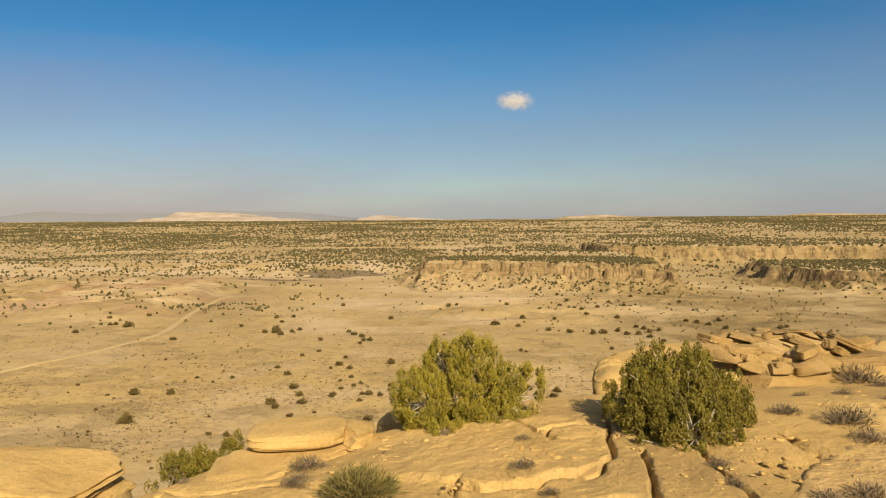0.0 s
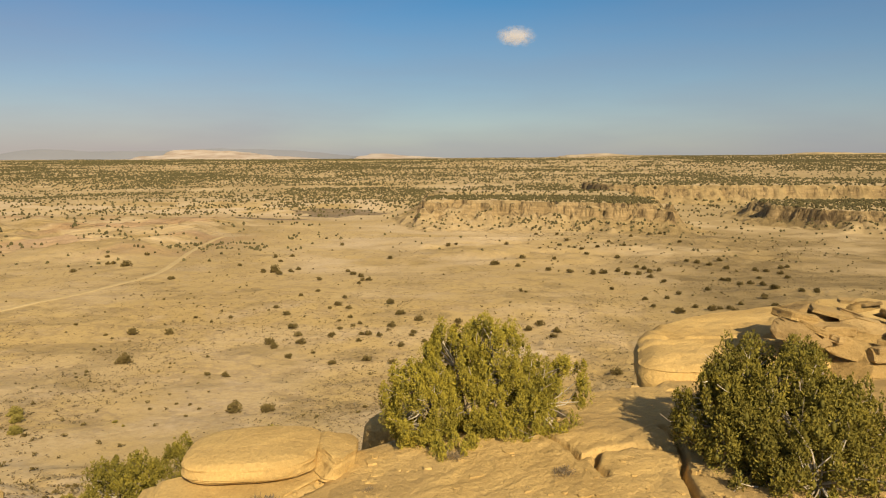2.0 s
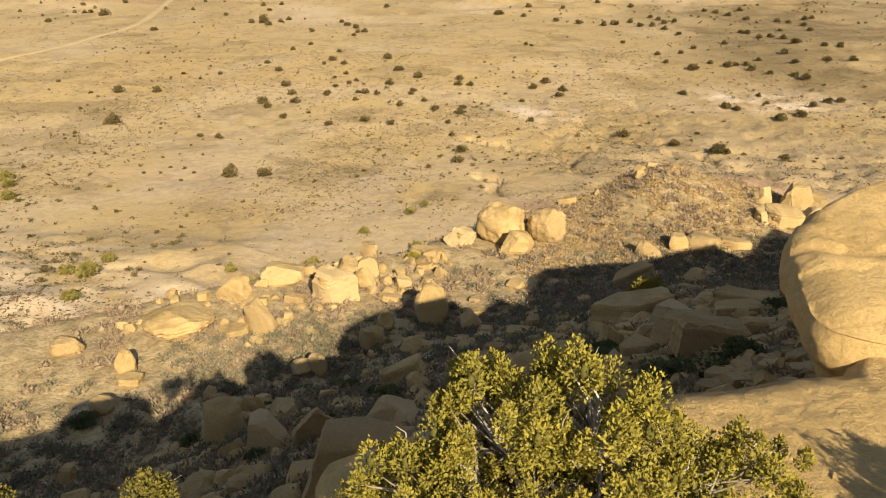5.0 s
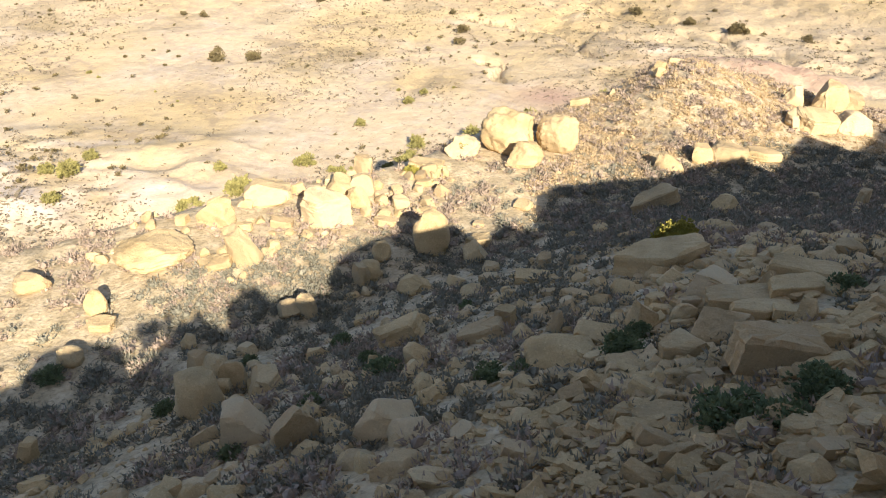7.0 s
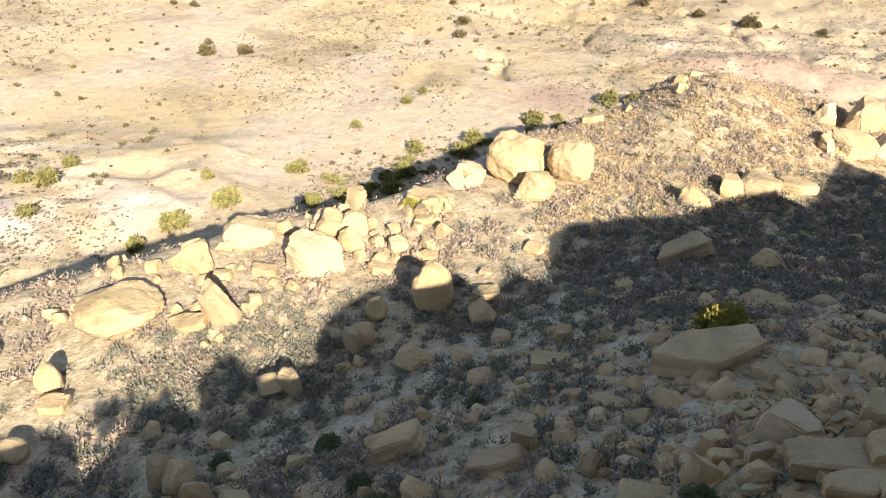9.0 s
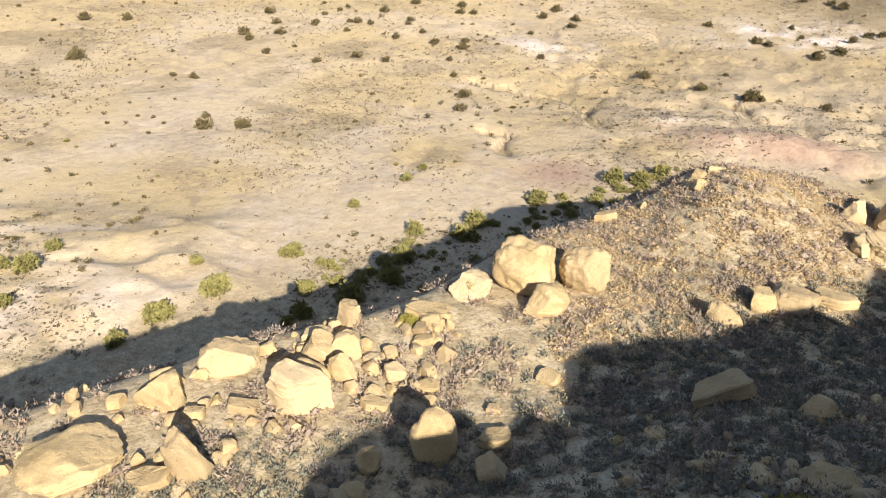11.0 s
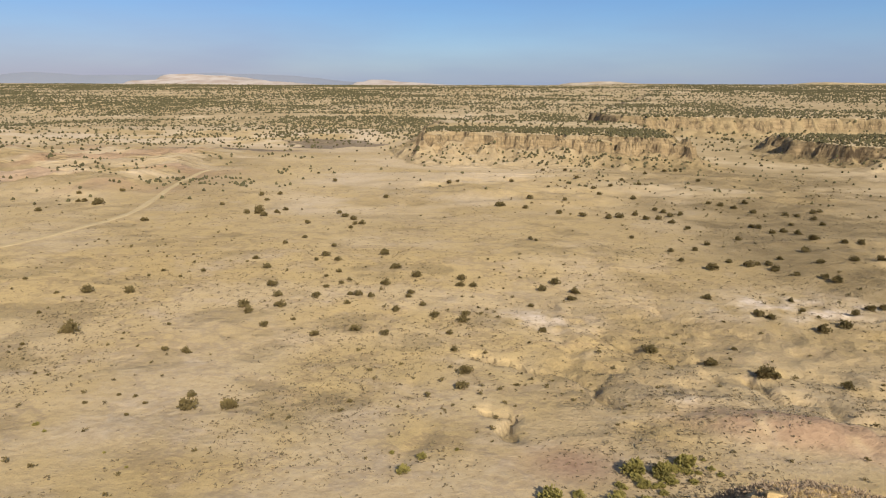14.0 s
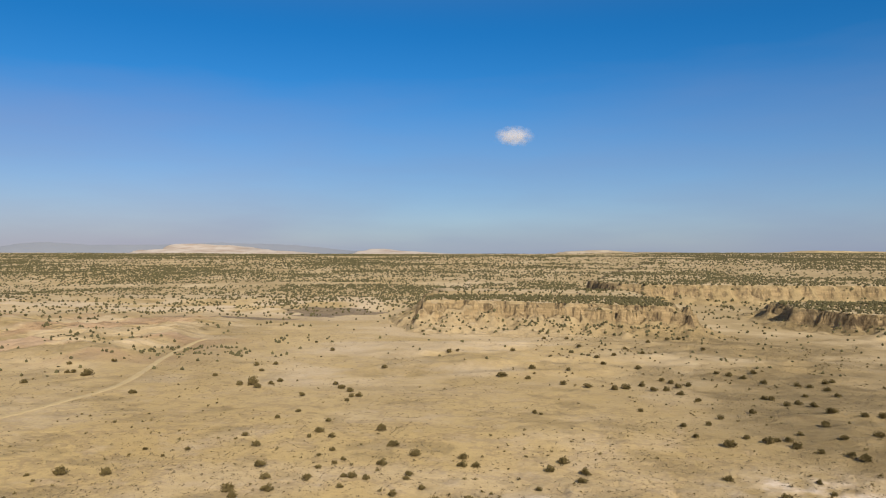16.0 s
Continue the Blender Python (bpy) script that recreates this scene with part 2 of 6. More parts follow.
def bark_material():
    k = Mat("bark")
    k.colour(k.ramp(k.noise(14, 5, 0.6, stretch=(1, 1, 0.2)), (0.3, (0.08, 0.062, 0.045)), (0.6, (0.19, 0.155, 0.115)), (0.8, (0.28, 0.235, 0.185))))
    k.bump(k.noise(30, 4, 0.6, stretch=(1, 1, 0.2)), 0.02)
    return k.m


BARK = bark_material()


def twig_material():
    k = Mat("pale_twigs")
    k.colour(k.ramp(k.island(), (0.0, (0.20, 0.165, 0.12)), (0.6, (0.42, 0.36, 0.28)), (1.0, (0.58, 0.52, 0.43))))
    k.bump(k.noise(60, 4, 0.6, stretch=(1, 1, 0.2)), 0.004)
    return k.m


TWIG = twig_material()


def track_material():
    k = Mat("dirt_track")
    k.colour(k.ramp(k.noise(0.5, 5, 0.6), (0.3, (0.42, 0.315, 0.16)), (0.7, (0.485, 0.372, 0.205))))
    k.bump(k.noise(2, 5), 0.1)
    return k.m


TRACK = track_material()


def cloud_material():
    """White vapour that thins out towards the cloud's rim."""
    k = Mat("cloud", 1.0)
    k.b.inputs["Base Color"].default_value = (0.44, 0.42, 0.42, 1)
    co = k.t.nodes.new("ShaderNodeTexCoord").outputs["Object"]
    puff = k.noise(0.03, 6, 0.6, vec=co)
    mp = k.t.nodes.new("ShaderNodeMapping")
    mp.inputs["Scale"].default_value = (1 / 125.0, 0.0, 1 / 62.0)
    k.link(co, mp.inputs[0])
    ln = k.t.nodes.new("ShaderNodeVectorMath")
    ln.operation = "LENGTH"
    k.link(mp.outputs[0], ln.inputs[0])
    edge = k.math("ADD", ln.outputs["Value"], k.math("MULTIPLY", k.math("SUBTRACT", puff, 0.5), 1.1))
    k.link(k.ramp(edge, (0.3, 0.5), (0.6, 0.2), (0.95, 0.0)), k.b.inputs["Alpha"])
    return k.m


CLOUD = cloud_material()


def hazed_mountain_material():
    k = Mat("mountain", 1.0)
    # bluish grey of the distant haze, painted as the base colour
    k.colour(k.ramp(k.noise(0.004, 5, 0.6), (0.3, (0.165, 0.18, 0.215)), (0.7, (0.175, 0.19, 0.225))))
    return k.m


HAZED_MOUNTAIN = hazed_mountain_material()
# ---- shape of the land ----
def vnoise(x, y, seed=0):
    """Smooth value noise in -1..1 over a unit lattice."""
    x, y = np.asarray(x, float), np.asarray(y, float)
    ix, iy = np.floor(x).astype(np.int64), np.floor(y).astype(np.int64)
    u, v = x - ix, y - iy
    u, v = u * u * u * (u * (6 * u - 15) + 10), v * v * v * (v * (6 * v - 15) + 10)

    def h(a, b):
        n = (a * 374761393 + b * 668265263 + seed * 7919) & 0xFFFFFFFF
        n = ((n ^ (n >> 13)) * 1274126177) & 0xFFFFFFFF
        n = ((n ^ (n >> 16)) * 2246822519) & 0xFFFFFFFF
        return (n ^ (n >> 15)) / 2147483648.0 - 1.0

    a, b, c, d = h(ix, iy), h(ix + 1, iy), h(ix, iy + 1), h(ix + 1, iy + 1)
    return (a + (b - a) * u) * (1 - v) + (c + (d - c) * u) * v


def fbm(x, y, octaves=4, seed=0, gain=0.5):
    out, amp, tot = 0.0, 1.0, 0.0
    for k in range(octaves):
        out = out + amp * vnoise(x, y, seed + 17 * k)
        tot += amp
        amp *= gain
        x, y = 0.8 * x * 2.03 - 0.6 * y * 2.03 + 5.3, 0.6 * x * 2.03 + 0.8 * y * 2.03 + 1.7
    return out / tot


def ridged(x, y, octaves=4, seed=0):
    out, amp, tot = 0.0, 1.0, 0.0
    for k in range(octaves):
        out = out + amp * (1 - np.abs(vnoise(x, y, seed + 29 * k)) * 2)
        tot += amp
        amp *= 0.5
        x, y = 0.8 * x * 2.1 - 0.6 * y * 2.1 + 9.1, 0.6 * x * 2.1 + 0.8 * y * 2.1 + 4.3
    return out / tot


def step(a, b, x):
    t = np.clip((x - a) / (b - a), 0, 1)
    return t * t * (3 - 2 * t)


def smax(a, b, k):
    return 0.5 * (a + b + np.sqrt((a - b) ** 2 + k * k))


def smin(a, b, k):
    return 0.5 * (a + b - np.sqrt((a - b) ** 2 + k * k))


def rim_line(x):
    """The edge of the sandstone ledge: y for each x."""
    base = np.interp(x, [-60, -30, -14, -11, -8.5, -5.4, -4.0, -3.1, -2.8, -2.4, -1.9, -0.5, -0.1, 0.3, 0.8, 1.5, 2.0, 3.2, 3.6, 4.4, 5.5, 7.0, 7.8, 8.3, 9.2, 10, 10.8, 11.4, 11.8, 13, 18, 30, 60],
                     [-21, -8, 1.4, 3.7, 6.1, 7.6, 8.1, 8.2, 7.6, 8.2, 8.9, 9.4, 9.6, 9.95, 10.45, 10.9, 11.3, 11.5, 12.2, 13.6, 14.6, 15.0, 14.6, 14.2, 15.2, 16.2, 15.7, 15.8, 18.5, 19.6, 20.6, 27, 40])
    return base + 0.10 * fbm(x * 1.4, x * 0 + 3.1, 3, 5)


def crest_line(x):
    return np.interp(x, [-120, -60, -30, -22, -19, -16.5, -11.7, -9.3, -6, -2.6, 0.7, 2.8, 5.9, 10.5, 13.6, 16, 18, 20, 22, 26, 40, 80, 160],
                     [-20, 5, 26, 31, 33.5, 35, 38, 40, 42, 44.2, 48, 50, 52.3, 54.3, 56.5, 59, 60, 58.5, 54.5, 51.5, 55, 76, 110]) + 0.6 * fbm(x * 0.2, x * 0 + 8.0, 3, 9)


def bench(x, y):
    """The flat shoulder of the spur below the scree, with a knoll at its end."""
    return -15.33 - 0.006 * np.clip(x, -40, 40) - 0.093 * np.clip(y - 40, -16, 40) + 2.6 * np.exp(-(((x - 13) / 4) ** 2) - ((y - 53) / 6) ** 2)


def butte(z, dist, top, foot, cliff, x, y, seed):
    """Raises z to a table of the height top where dist > 0, with a cliff of that height and an apron of scree down to foot."""
    flute = 4.0 * fbm(x / 26, y / 26, 3, seed) + 2.6 * ridged(x / 12, y / 12, 2, seed + 3) + 2.4 * vnoise(x / 5.2, y / 5.2, seed + 5) + 1.4 * vnoise(x / 2.6, y / 2.6, seed + 6)
    d = dist + flute - 2.0
    gully = ridged(x / 9, y / 60, 3, seed + 7)
    apron = foot + (top - cliff - foot) * np.clip(1 + d / (24.0 + 5 * gully), 0, 1) ** 1.3 - 2.1 * step(-26, -10, d) * (1 - step(-4, 0, d)) * (gully + 0.3)
    apron = apron + 0.5 * fbm(x / 4, y / 4, 3, seed + 8) * step(-26, -20, d)
    broken = 0.5 + 0.5 * vnoise(x / 9, y / 9, seed + 11)
    ledge = (0.35 + 0.4 * broken) * step(-0.6, 0.2, d) + (0.65 - 0.4 * broken) * step(1.0 + 2 * broken, 1.9 + 2 * broken, d)
    wall = top - cliff + cliff * ledge + 0.5 * step(3, 30, d)
    here = np.where(d < -0.6, apron, wall)
    return np.where(d > -26, np.maximum(z, here), z)


ROAD_X = [-132, -124, -119.2, -118.0, -116.4, -115.5, -114.3, -116.4, -121.0, -126.8, -133.0, -135.4, -134]
ROAD_Y = [150, 178, 194, 202, 214, 231, 245, 261.5, 281, 305, 335, 362, 370]


def valley(x, y):
    z = np.interp(y, [0, 40, 50, 65, 83, 100, 125, 150, 190, 255, 340, 420, 560, 640, 800, 1000, 1300, 1600, 1900, 2300, 3100, 3700, 5000],
                  [-27, -28, -29, -31, -33.2, -34.8, -36.6, -37.2, -37.0, -39.3, -40.3, -40.2, -40, -38, -34.5, -29, -22, -17.3, -15.0, -17, -20, -20, -70])
    near = 1 - step(350, 600, y)
    z = z + near * (1.0 * fbm(x / 70, y / 70, 3, 21) + 0.14 * fbm(x / 9, y / 9, 4, 22))
    z = z + (1 - near) * (2.6 * fbm(x / 210, y / 170, 5, 23) + 0.5 * fbm(x / 40, y / 40, 3, 24))
    # shallow rills across the flat
    z = z - near * 0.22 * step(0.45, 0.9, ridged(x / 34 + 0.3 * fbm(x / 15, y / 15, 2, 32), y / 48, 3, 31)) * step(70, 100, y)
    z = z + near * 0.04 * fbm(x / 2.4, y / 2.4, 3, 33)
    # badland mounds beside the track and on the right
    bad = step(-95, -150, x) * step(270, 320, y) * (1 - step(430, 520, y))
    bad = bad * (1 - np.exp(-(((x - np.interp(y, ROAD_Y, ROAD_X)) / 14) ** 2)))
    z = z + bad * (3.4 * ridged(x / 42, y / 30, 5, 41) + 1.1 * ridged(x / 13, y / 11, 3, 53) + 2)
    bad2 = step(52, 80, x) * step(130, 160, y) * (1 - step(200, 240, y))
    z = z + bad2 * (1.6 * ridged(x / 24, y / 20, 4, 42) + 0.8)
    cut = step(-6, 10, x) * (1 - step(75, 100, x)) * step(76, 90, y) * (1 - step(135, 165, y))
    z = z - 0.7 * cut * step(0.1, 0.8, ridged(x / 9, y / 8, 4, 45)) * step(-0.3, 0.2, fbm(x / 24, y / 24, 3, 47))
    z = z + 2.0 * np.exp(-(((x - 35) / 10) ** 2) - ((y - 99.5 + 0.25 * (x - 35)) / 3.8) ** 2)
    z = z + 0.9 * np.exp(-(((x - 27) / 7) ** 2) - ((y - 108.5) / 2.2) ** 2)
    z = z + 0.5 * step(0, 14, x) * (1 - step(85, 105, x)) * step(90, 104, y) * (1 - step(150, 175, y)) * ridged(x / 5.5, y / 4.5, 4, 52)
    west = step(-75, -50, x) * (1 - step(-26, -16, x)) * step(46, 54, y) * (1 - step(66, 82, y))
    z = z + west * (1.5 * ridged(x / 13, y / 9, 4, 46) + 0.7)
    bad3 = step(-50, -90, x) * step(500, 540, y) * (1 - step(600, 680, y))
    z = z + bad3 * (2.6 * ridged(x / 55, y / 34, 4, 48) + 1.2)
    low = step(-60, -20, x) * (1 - step(110, 150, x)) * step(255, 300, y) * (1 - step(355, 385, y))
    z = z + low * (1.9 * ridged(x / 30, y / 18, 5, 44) + 0.8)
    return z


def off_line(x, y, line):
    """Distance from a broken line on the plan."""
    best = np.full(np.shape(x), 1e9)
    for (ax, ay), (bx, by) in zip(line[:-1], line[1:]):
        dx, dy = bx - ax, by - ay
        u = np.clip(((x - ax) * dx + (y - ay) * dy) / (dx * dx + dy * dy), 0, 1)
        best = np.minimum(best, np.hypot(x - ax - u * dx, y - ay - u * dy))
    return best


# washes cut into the valley floor: line, depth, half width
WASHES = [
    ([(-1, 127), (4, 123.5), (8.3, 120.6), (12, 120), (14.2, 114.2), (15.4, 108)], 0.9, 1.1),
    ([(0, 105), (3.1, 102.2), (2.3, 96.8)], 0.9, 0.9),
    ([(19, 139), (22.5, 132), (27.4, 127), (33.6, 128)], 0.7, 1.2),
    ([(-10, 115.6), (-6, 101), (-7, 93.7), (-9, 89)], 0.3, 1.0),
    ([(36.2, 118.6), (36.6, 110), (41.7, 110.4), (42.3, 105.5)], 0.9, 1.1),
    ([(31, 154), (37, 143.5), (44, 138)], 0.7, 1.3),
    ([(43.5, 103.4), (47, 103)], 1.4, 1.1),
]


def wash_depth(x, y):
    sx, sy = x + 1.3 * fbm(x / 4, y / 4, 3, 131), y + 1.3 * fbm(x / 4, y / 4, 3, 132)
    cut = 0 * x
    for line, deep, half in WASHES:
        cut = np.maximum(cut, deep * np.exp(-(off_line(sx, sy, line) / half) ** 2))
    return cut


def land(x, y):
    """Height of the ground."""
    x, y = np.asarray(x, float), np.asarray(y, float)
    z = valley(x, y) - wash_depth(x, y)
    # tables of rock across the valley
    w = 9 * fbm(x / 45, y / 45, 3, 51)
    front = np.interp(x, [-80, -45, -37, 9, 37, 71, 107, 125], [520, 446, 428, 424, 414, 403, 398, 420])
    z = butte(z, np.minimum(np.minimum(y - front, 106 - x), np.minimum(x + 36, 560 - y)) + 0.4 * w, -24.6 - 0.008 * x, -40.5, np.interp(x, [-40, 20, 60], [4.0, 4.6, 6.6]), x, y, 61)
    front = np.interp(x, [158, 176, 189, 206, 270, 600], [470, 440, 408, 394, 384, 360])
    z = butte(z, np.minimum(np.minimum(y - front, x - 176), 500 - y) + 0.4 * w, -29.0, -40.5, 4.6, x, y, 62)
    front = np.interp(x, [60, 80, 105, 125, 260, 600, 1200], [840, 720, 630, 612, 600, 560, 500])
    z = butte(z, np.minimum(np.minimum(y - front, x - 84 - 0.3 * np.clip(y - 640, 0, 900)), 1500 - y) + w, -24.2 + 0.0115 * np.clip(y - 640, 0, 900), -40.0, 6.4, x, y, 63)
    # low wooded hills on the skyline
    z = z + step(2000, 2800, y) * (5 * fbm(x / 220, y / 400, 3, 57) + 8 * step(250, 700, x) * (1 - step(1500, 1900, x)))
    # pale far tables on the skyline
    far = step(3500, 3530, y) * (1 - step(4300, 4500, y))
    high = step(3600, 3630, y)
    z = z + far * (19 * step(-1760, -1720, x) * (1 - step(-1100, -760, x)) + 25 * high * step(-1640, -1600, x) * (1 - step(-1300, -1150, x)) + 4 * high * step(-1590, -1570, x) * (1 - step(-1450, -1400, x))
                   + 15 * step(-640, -600, x) * (1 - step(-450, -90, x)) + 11 * high * step(-600, -560, x) * (1 - step(-520, -400, x))
                   + 12 * step(380, 420, x) * (1 - step(560, 760, x)) + 14 * step(1480, 1600, x) + 4 * high * step(1700, 1900, x) + 2 * fbm(x / 160, y / 160, 3, 55))
    # the scree slope under the ledge, and the spur with its shaded far side
    plane = -5.9 + 0.37 * (np.clip(x, -30, 7.5) - 5) - 0.53 * (y - 19.9)
    plane = smin(plane, -2.6 + 0.0 * x, 0.6)
    slope = smax(plane, bench(x, y), 0.8) + 0.3 * fbm(x / 6, y / 6, 4, 71) + 0.12 * fbm(x / 1.1, y / 1.1, 3, 72)
    rim = crest_line(x)
    d = y - rim
    back = bench(x, rim) + 0.1 - np.interp(x, [2, 11], [0.86, 0.7]) * d - 0.9 * ridged(x / 9, y / 14, 3, 73) * step(0, 6, d)
    spur = smin(slope, back, 0.5)
    z = smax(z, spur, 1.2)
    # the ledge
    e = rim_line(x) - y
    tilt = np.where(x < 1.2, 0.12 * np.clip(x - 1.2, -5, 0), 0.06 * np.clip(x - 1.2, 0, 6)) - 0.13 * np.clip(y - 9.2, 0, 3.5)
    top = 0.0 + tilt + 0.04 * fbm(x / 2.6, y / 2.6, 3, 81) + 0.012 * fbm(x / 0.45, y / 0.45, 3, 82)
    beds = 4 * fbm(x / 2.3, y / 2.3, 3, 83)
    beds = np.floor(beds) + step(0.86, 1.0, beds - np.floor(beds))
    top = top + 0.008 * beds
    t = np.clip((e + 0.75) / 0.75, 0, 1)
    lip = 0.28 * step(0.75, 1.0, t) + 0.34 * step(0.35, 0.55, t) + 0.38 * step(0.0, 0.2, t)
    return np.where(e > -0.75, z + (top - z) * lip, z)
# ---- end of the land ----
# ---- helpers for meshes ----
def np_mesh(name, V, F, mat=None, smooth=False):
    """A mesh from arrays of vertices and of triangles or quads."""
    V, F = np.asarray(V, np.float32), np.asarray(F, np.int32)
    me = bpy.data.meshes.new(name)
    n = F.shape[1]
    me.vertices.add(len(V))
    me.vertices.foreach_set("co", V.ravel())
    me.loops.add(F.size)
    me.loops.foreach_set("vertex_index", F.ravel())
    me.polygons.add(len(F))
    me.polygons.foreach_set("loop_start", np.arange(0, F.size, n, dtype=np.int32))
    me.polygons.foreach_set("use_smooth", np.full(len(F), smooth))
    me.update(calc_edges=True)
    me.validate()
    if mat:
        me.materials.append(mat)
    return me


def grid_faces(rows, cols, closed=False):
    r, c = np.meshgrid(np.arange(rows - 1), np.arange(cols if closed else cols - 1), indexing="ij")
    c2 = (c + 1) % cols
    return np.stack([r * cols + c, r * cols + c2, (r + 1) * cols + c2, (r + 1) * cols + c], -1).reshape(-1, 4)


def part(name, me, parent, label=""):
    ob = new(name, me)
    ob.parent = parent
    return tagged(ob, label) if label else ob


def add_attribute(me, name, values):
    a = me.attributes.new(name, "FLOAT", "POINT")
    a.data.foreach_set("value", np.asarray(values, np.float32))



# ---- the ground ----
LEDGE_X0, LEDGE_X1, LEDGE_IN = -6.0, 11.0, 7.0


def ledge_hollow(x, y):
    """How far the ground lies below the separately built ledge."""
    e = rim_line(x) - y
    return 0.9 * step(LEDGE_X0 + 0.3, LEDGE_X0 + 0.9, x) * (1 - step(LEDGE_X1 - 0.9, LEDGE_X1 - 0.3, x)) * (1 - step(LEDGE_IN - 0.9, LEDGE_IN - 0.3, e)) * step(-2.0, -0.6, e)


def build_ground():
    origin = (0.0, -5.0)
    fine = np.concatenate([np.arange(-44.4, -14, 0.32), np.arange(-14, 34.5, 0.18), np.arange(34.6, 38.61, 0.32)])
    ang = np.concatenate([np.arange(-180, -46, 4.0), fine, np.arange(42, 180, 4.0)])
    rad = np.concatenate([[0.4, 1.2, 2.2], np.geomspace(3.2, 60, 260), np.geomspace(60.5, 360, 220), np.arange(361, 470, 0.8), np.geomspace(471, 690, 90), np.geomspace(693, 4950, 190)])
    A, R = np.meshgrid(np.radians(ang), rad)
    X, Y = origin[0] + R * np.sin(A), origin[1] + R * np.cos(A)
    Z = land(X, Y)
    Zg = Z - ledge_hollow(X, Y)
    V = np.stack([X, Y, Zg], -1).reshape(-1, 3)
    me = np_mesh("ground", V, grid_faces(len(rad), len(ang), True)[:, ::-1], GROUND, True)
    x, y, z = X.ravel(), Y.ravel(), Z.ravel()
    # what the soil is made of
    gr, ga = np.gradient(Z)
    steep = np.abs(gr) / np.maximum(np.gradient(rad)[:, None], 1e-3)
    steep = np.maximum(steep, np.abs(ga) / np.maximum(R * np.radians(np.gradient(ang))[None], 0.02)).ravel()
    e = rim_line(x) - y
    on_top = step(-0.8, -0.2, e)
    d = y - crest_line(x)
    slope = (1 - on_top) * (1 - step(24, 34, d)) * step(-34, -29, z)
    far = step(330, 380, y)
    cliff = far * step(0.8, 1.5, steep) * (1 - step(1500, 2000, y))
    pale = 0.25 * step(0.1, 0.6, fbm(x / 26, y / 26, 5, 101)) * step(80, 110, y) * (1 - step(700, 1400, y))
    pale = np.maximum(pale, np.exp(-(((x - 10.5) / 9.5) ** 2 + ((y - 147) / 7) ** 2)) * 0.9 * step(-0.5, 0.1, fbm(x / 4, y / 3, 3, 122)))
    pale = np.maximum(pale, np.exp(-(((x - 57) / 16) ** 2 + ((y - 156) / 10) ** 2)) * 1.5 * (0.5 + fbm(x / 5, y / 4, 5, 102)))
    pale = np.maximum(pale, 1.3 * np.exp(-(((x - 38) / 6) ** 2 + ((y - 101.5 + 0.45 * (x - 38)) / 0.9) ** 2)) * step(-0.5, 0.0, fbm(x / 2, y / 1.5, 3, 123)))
    pale = np.maximum(pale, np.exp(-(((x - 27) / 6) ** 2 + ((y - 107.4) / 1.3) ** 2)) * step(-0.5, 0.2, fbm(x / 3, y / 1.5, 4, 125)))
    track = off_line(x, y, [(-50, 70), (-28, 73), (-14, 76.4), (-3, 83), (4, 92), (13.5, 102.5), (21.6, 103.5)])
    pale = np.maximum(pale, 0.4 * np.exp(-(track / 1.5) ** 2) * step(-0.6, 0.1, fbm(x / 5, y / 5, 3, 126)))
    pale = np.maximum(pale, 0.55 * (1 - step(-26, -12, x)) * np.exp(-(((y - 58) / 11) ** 2)) * step(-75, -45, x) * step(-0.25, 0.25, fbm(x / 9, y / 9, 3, 103)))
    tables = (step(-1800, -1740, x) * (1 - step(-860, -740, x)) + step(-680, -620, x) * (1 - step(-200, -60, x)) + 0.5 * step(360, 420, x) * (1 - step(600, 760, x))) * step(3440, 3500, y)
    pale = np.maximum(pale, tables)
    pale = np.maximum(pale, 0.45 * far * step(-0.1, 0.45, fbm(x / 120, y / 45, 4, 109)) * (1 - step(900, 1500, y)))
    pale = np.maximum(pale, 0.3 * (1 - step(105, 165, y)) * step(58, 70, y) * step(-0.4, 0.2, fbm(x / 20, y / 20, 4, 116)))
    pale = np.maximum(pale, 0.8 * step(-50, -90, x) * step(480, 520, y) * (1 - step(620, 690, y)) * step(-0.3, 0.25, fbm(x / 40, y / 22, 4, 118)))
    pale = np.maximum(pale, (np.abs(x + 19 + 4 * fbm(y / 90, y * 0, 2, 119)) < 3.2) * step(630, 660, y) * (1 - step(880, 920, y)))
    rough = step(-95, -150, x) * step(270, 320, y) * (1 - step(430, 520, y))
    pale = np.maximum(pale, 0.55 * step(-0.05, 0.4, fbm(x / 34, y / 24, 5, 120)) * step(230, 280, y) * (1 - step(395, 430, y)) * step(-90, -60, x))
    pale = np.maximum(pale * (1 - 0.85 * rough), 0.5 * rough * step(-0.1, 0.35, fbm(x / 26, y / 18, 4, 121)))
    pink = np.exp(-(((x - 34) / 12) ** 2 + ((y - 99 + 0.3 * (x - 34)) / 5.0) ** 2) ** 2) * 0.8 * step(-0.9, 0.0, fbm(x / 3, y / 3, 3, 112)) + np.exp(-(((x - 8.5) / 4.5) ** 2 + ((y - 90) / 4) ** 2)) * 0.9
    pink = np.maximum(pink, 0.55 * step(-95, -150, x) * step(270, 320, y) * (1 - step(430, 520, y)) * step(-0.1, 0.3, fbm(x / 30, y / 30, 3, 104)))
    ragged = 1 + 1.3 * fbm(x / 18, y / 10, 4, 105)
    thicket = (((x + 106) / 36) ** 2 + ((y - 522) / 26) ** 2 < ragged) | (((x + 172) / 44) ** 2 + ((y - 480) / 9) ** 2 < ragged)
    thicket = 0.85 * thicket
    # talus slopes, darkened too for the shade their unbuilt roughness would hold
    dark_ground = far * step(0.10, 0.35, steep) * (1 - step(1300, 1700, y))
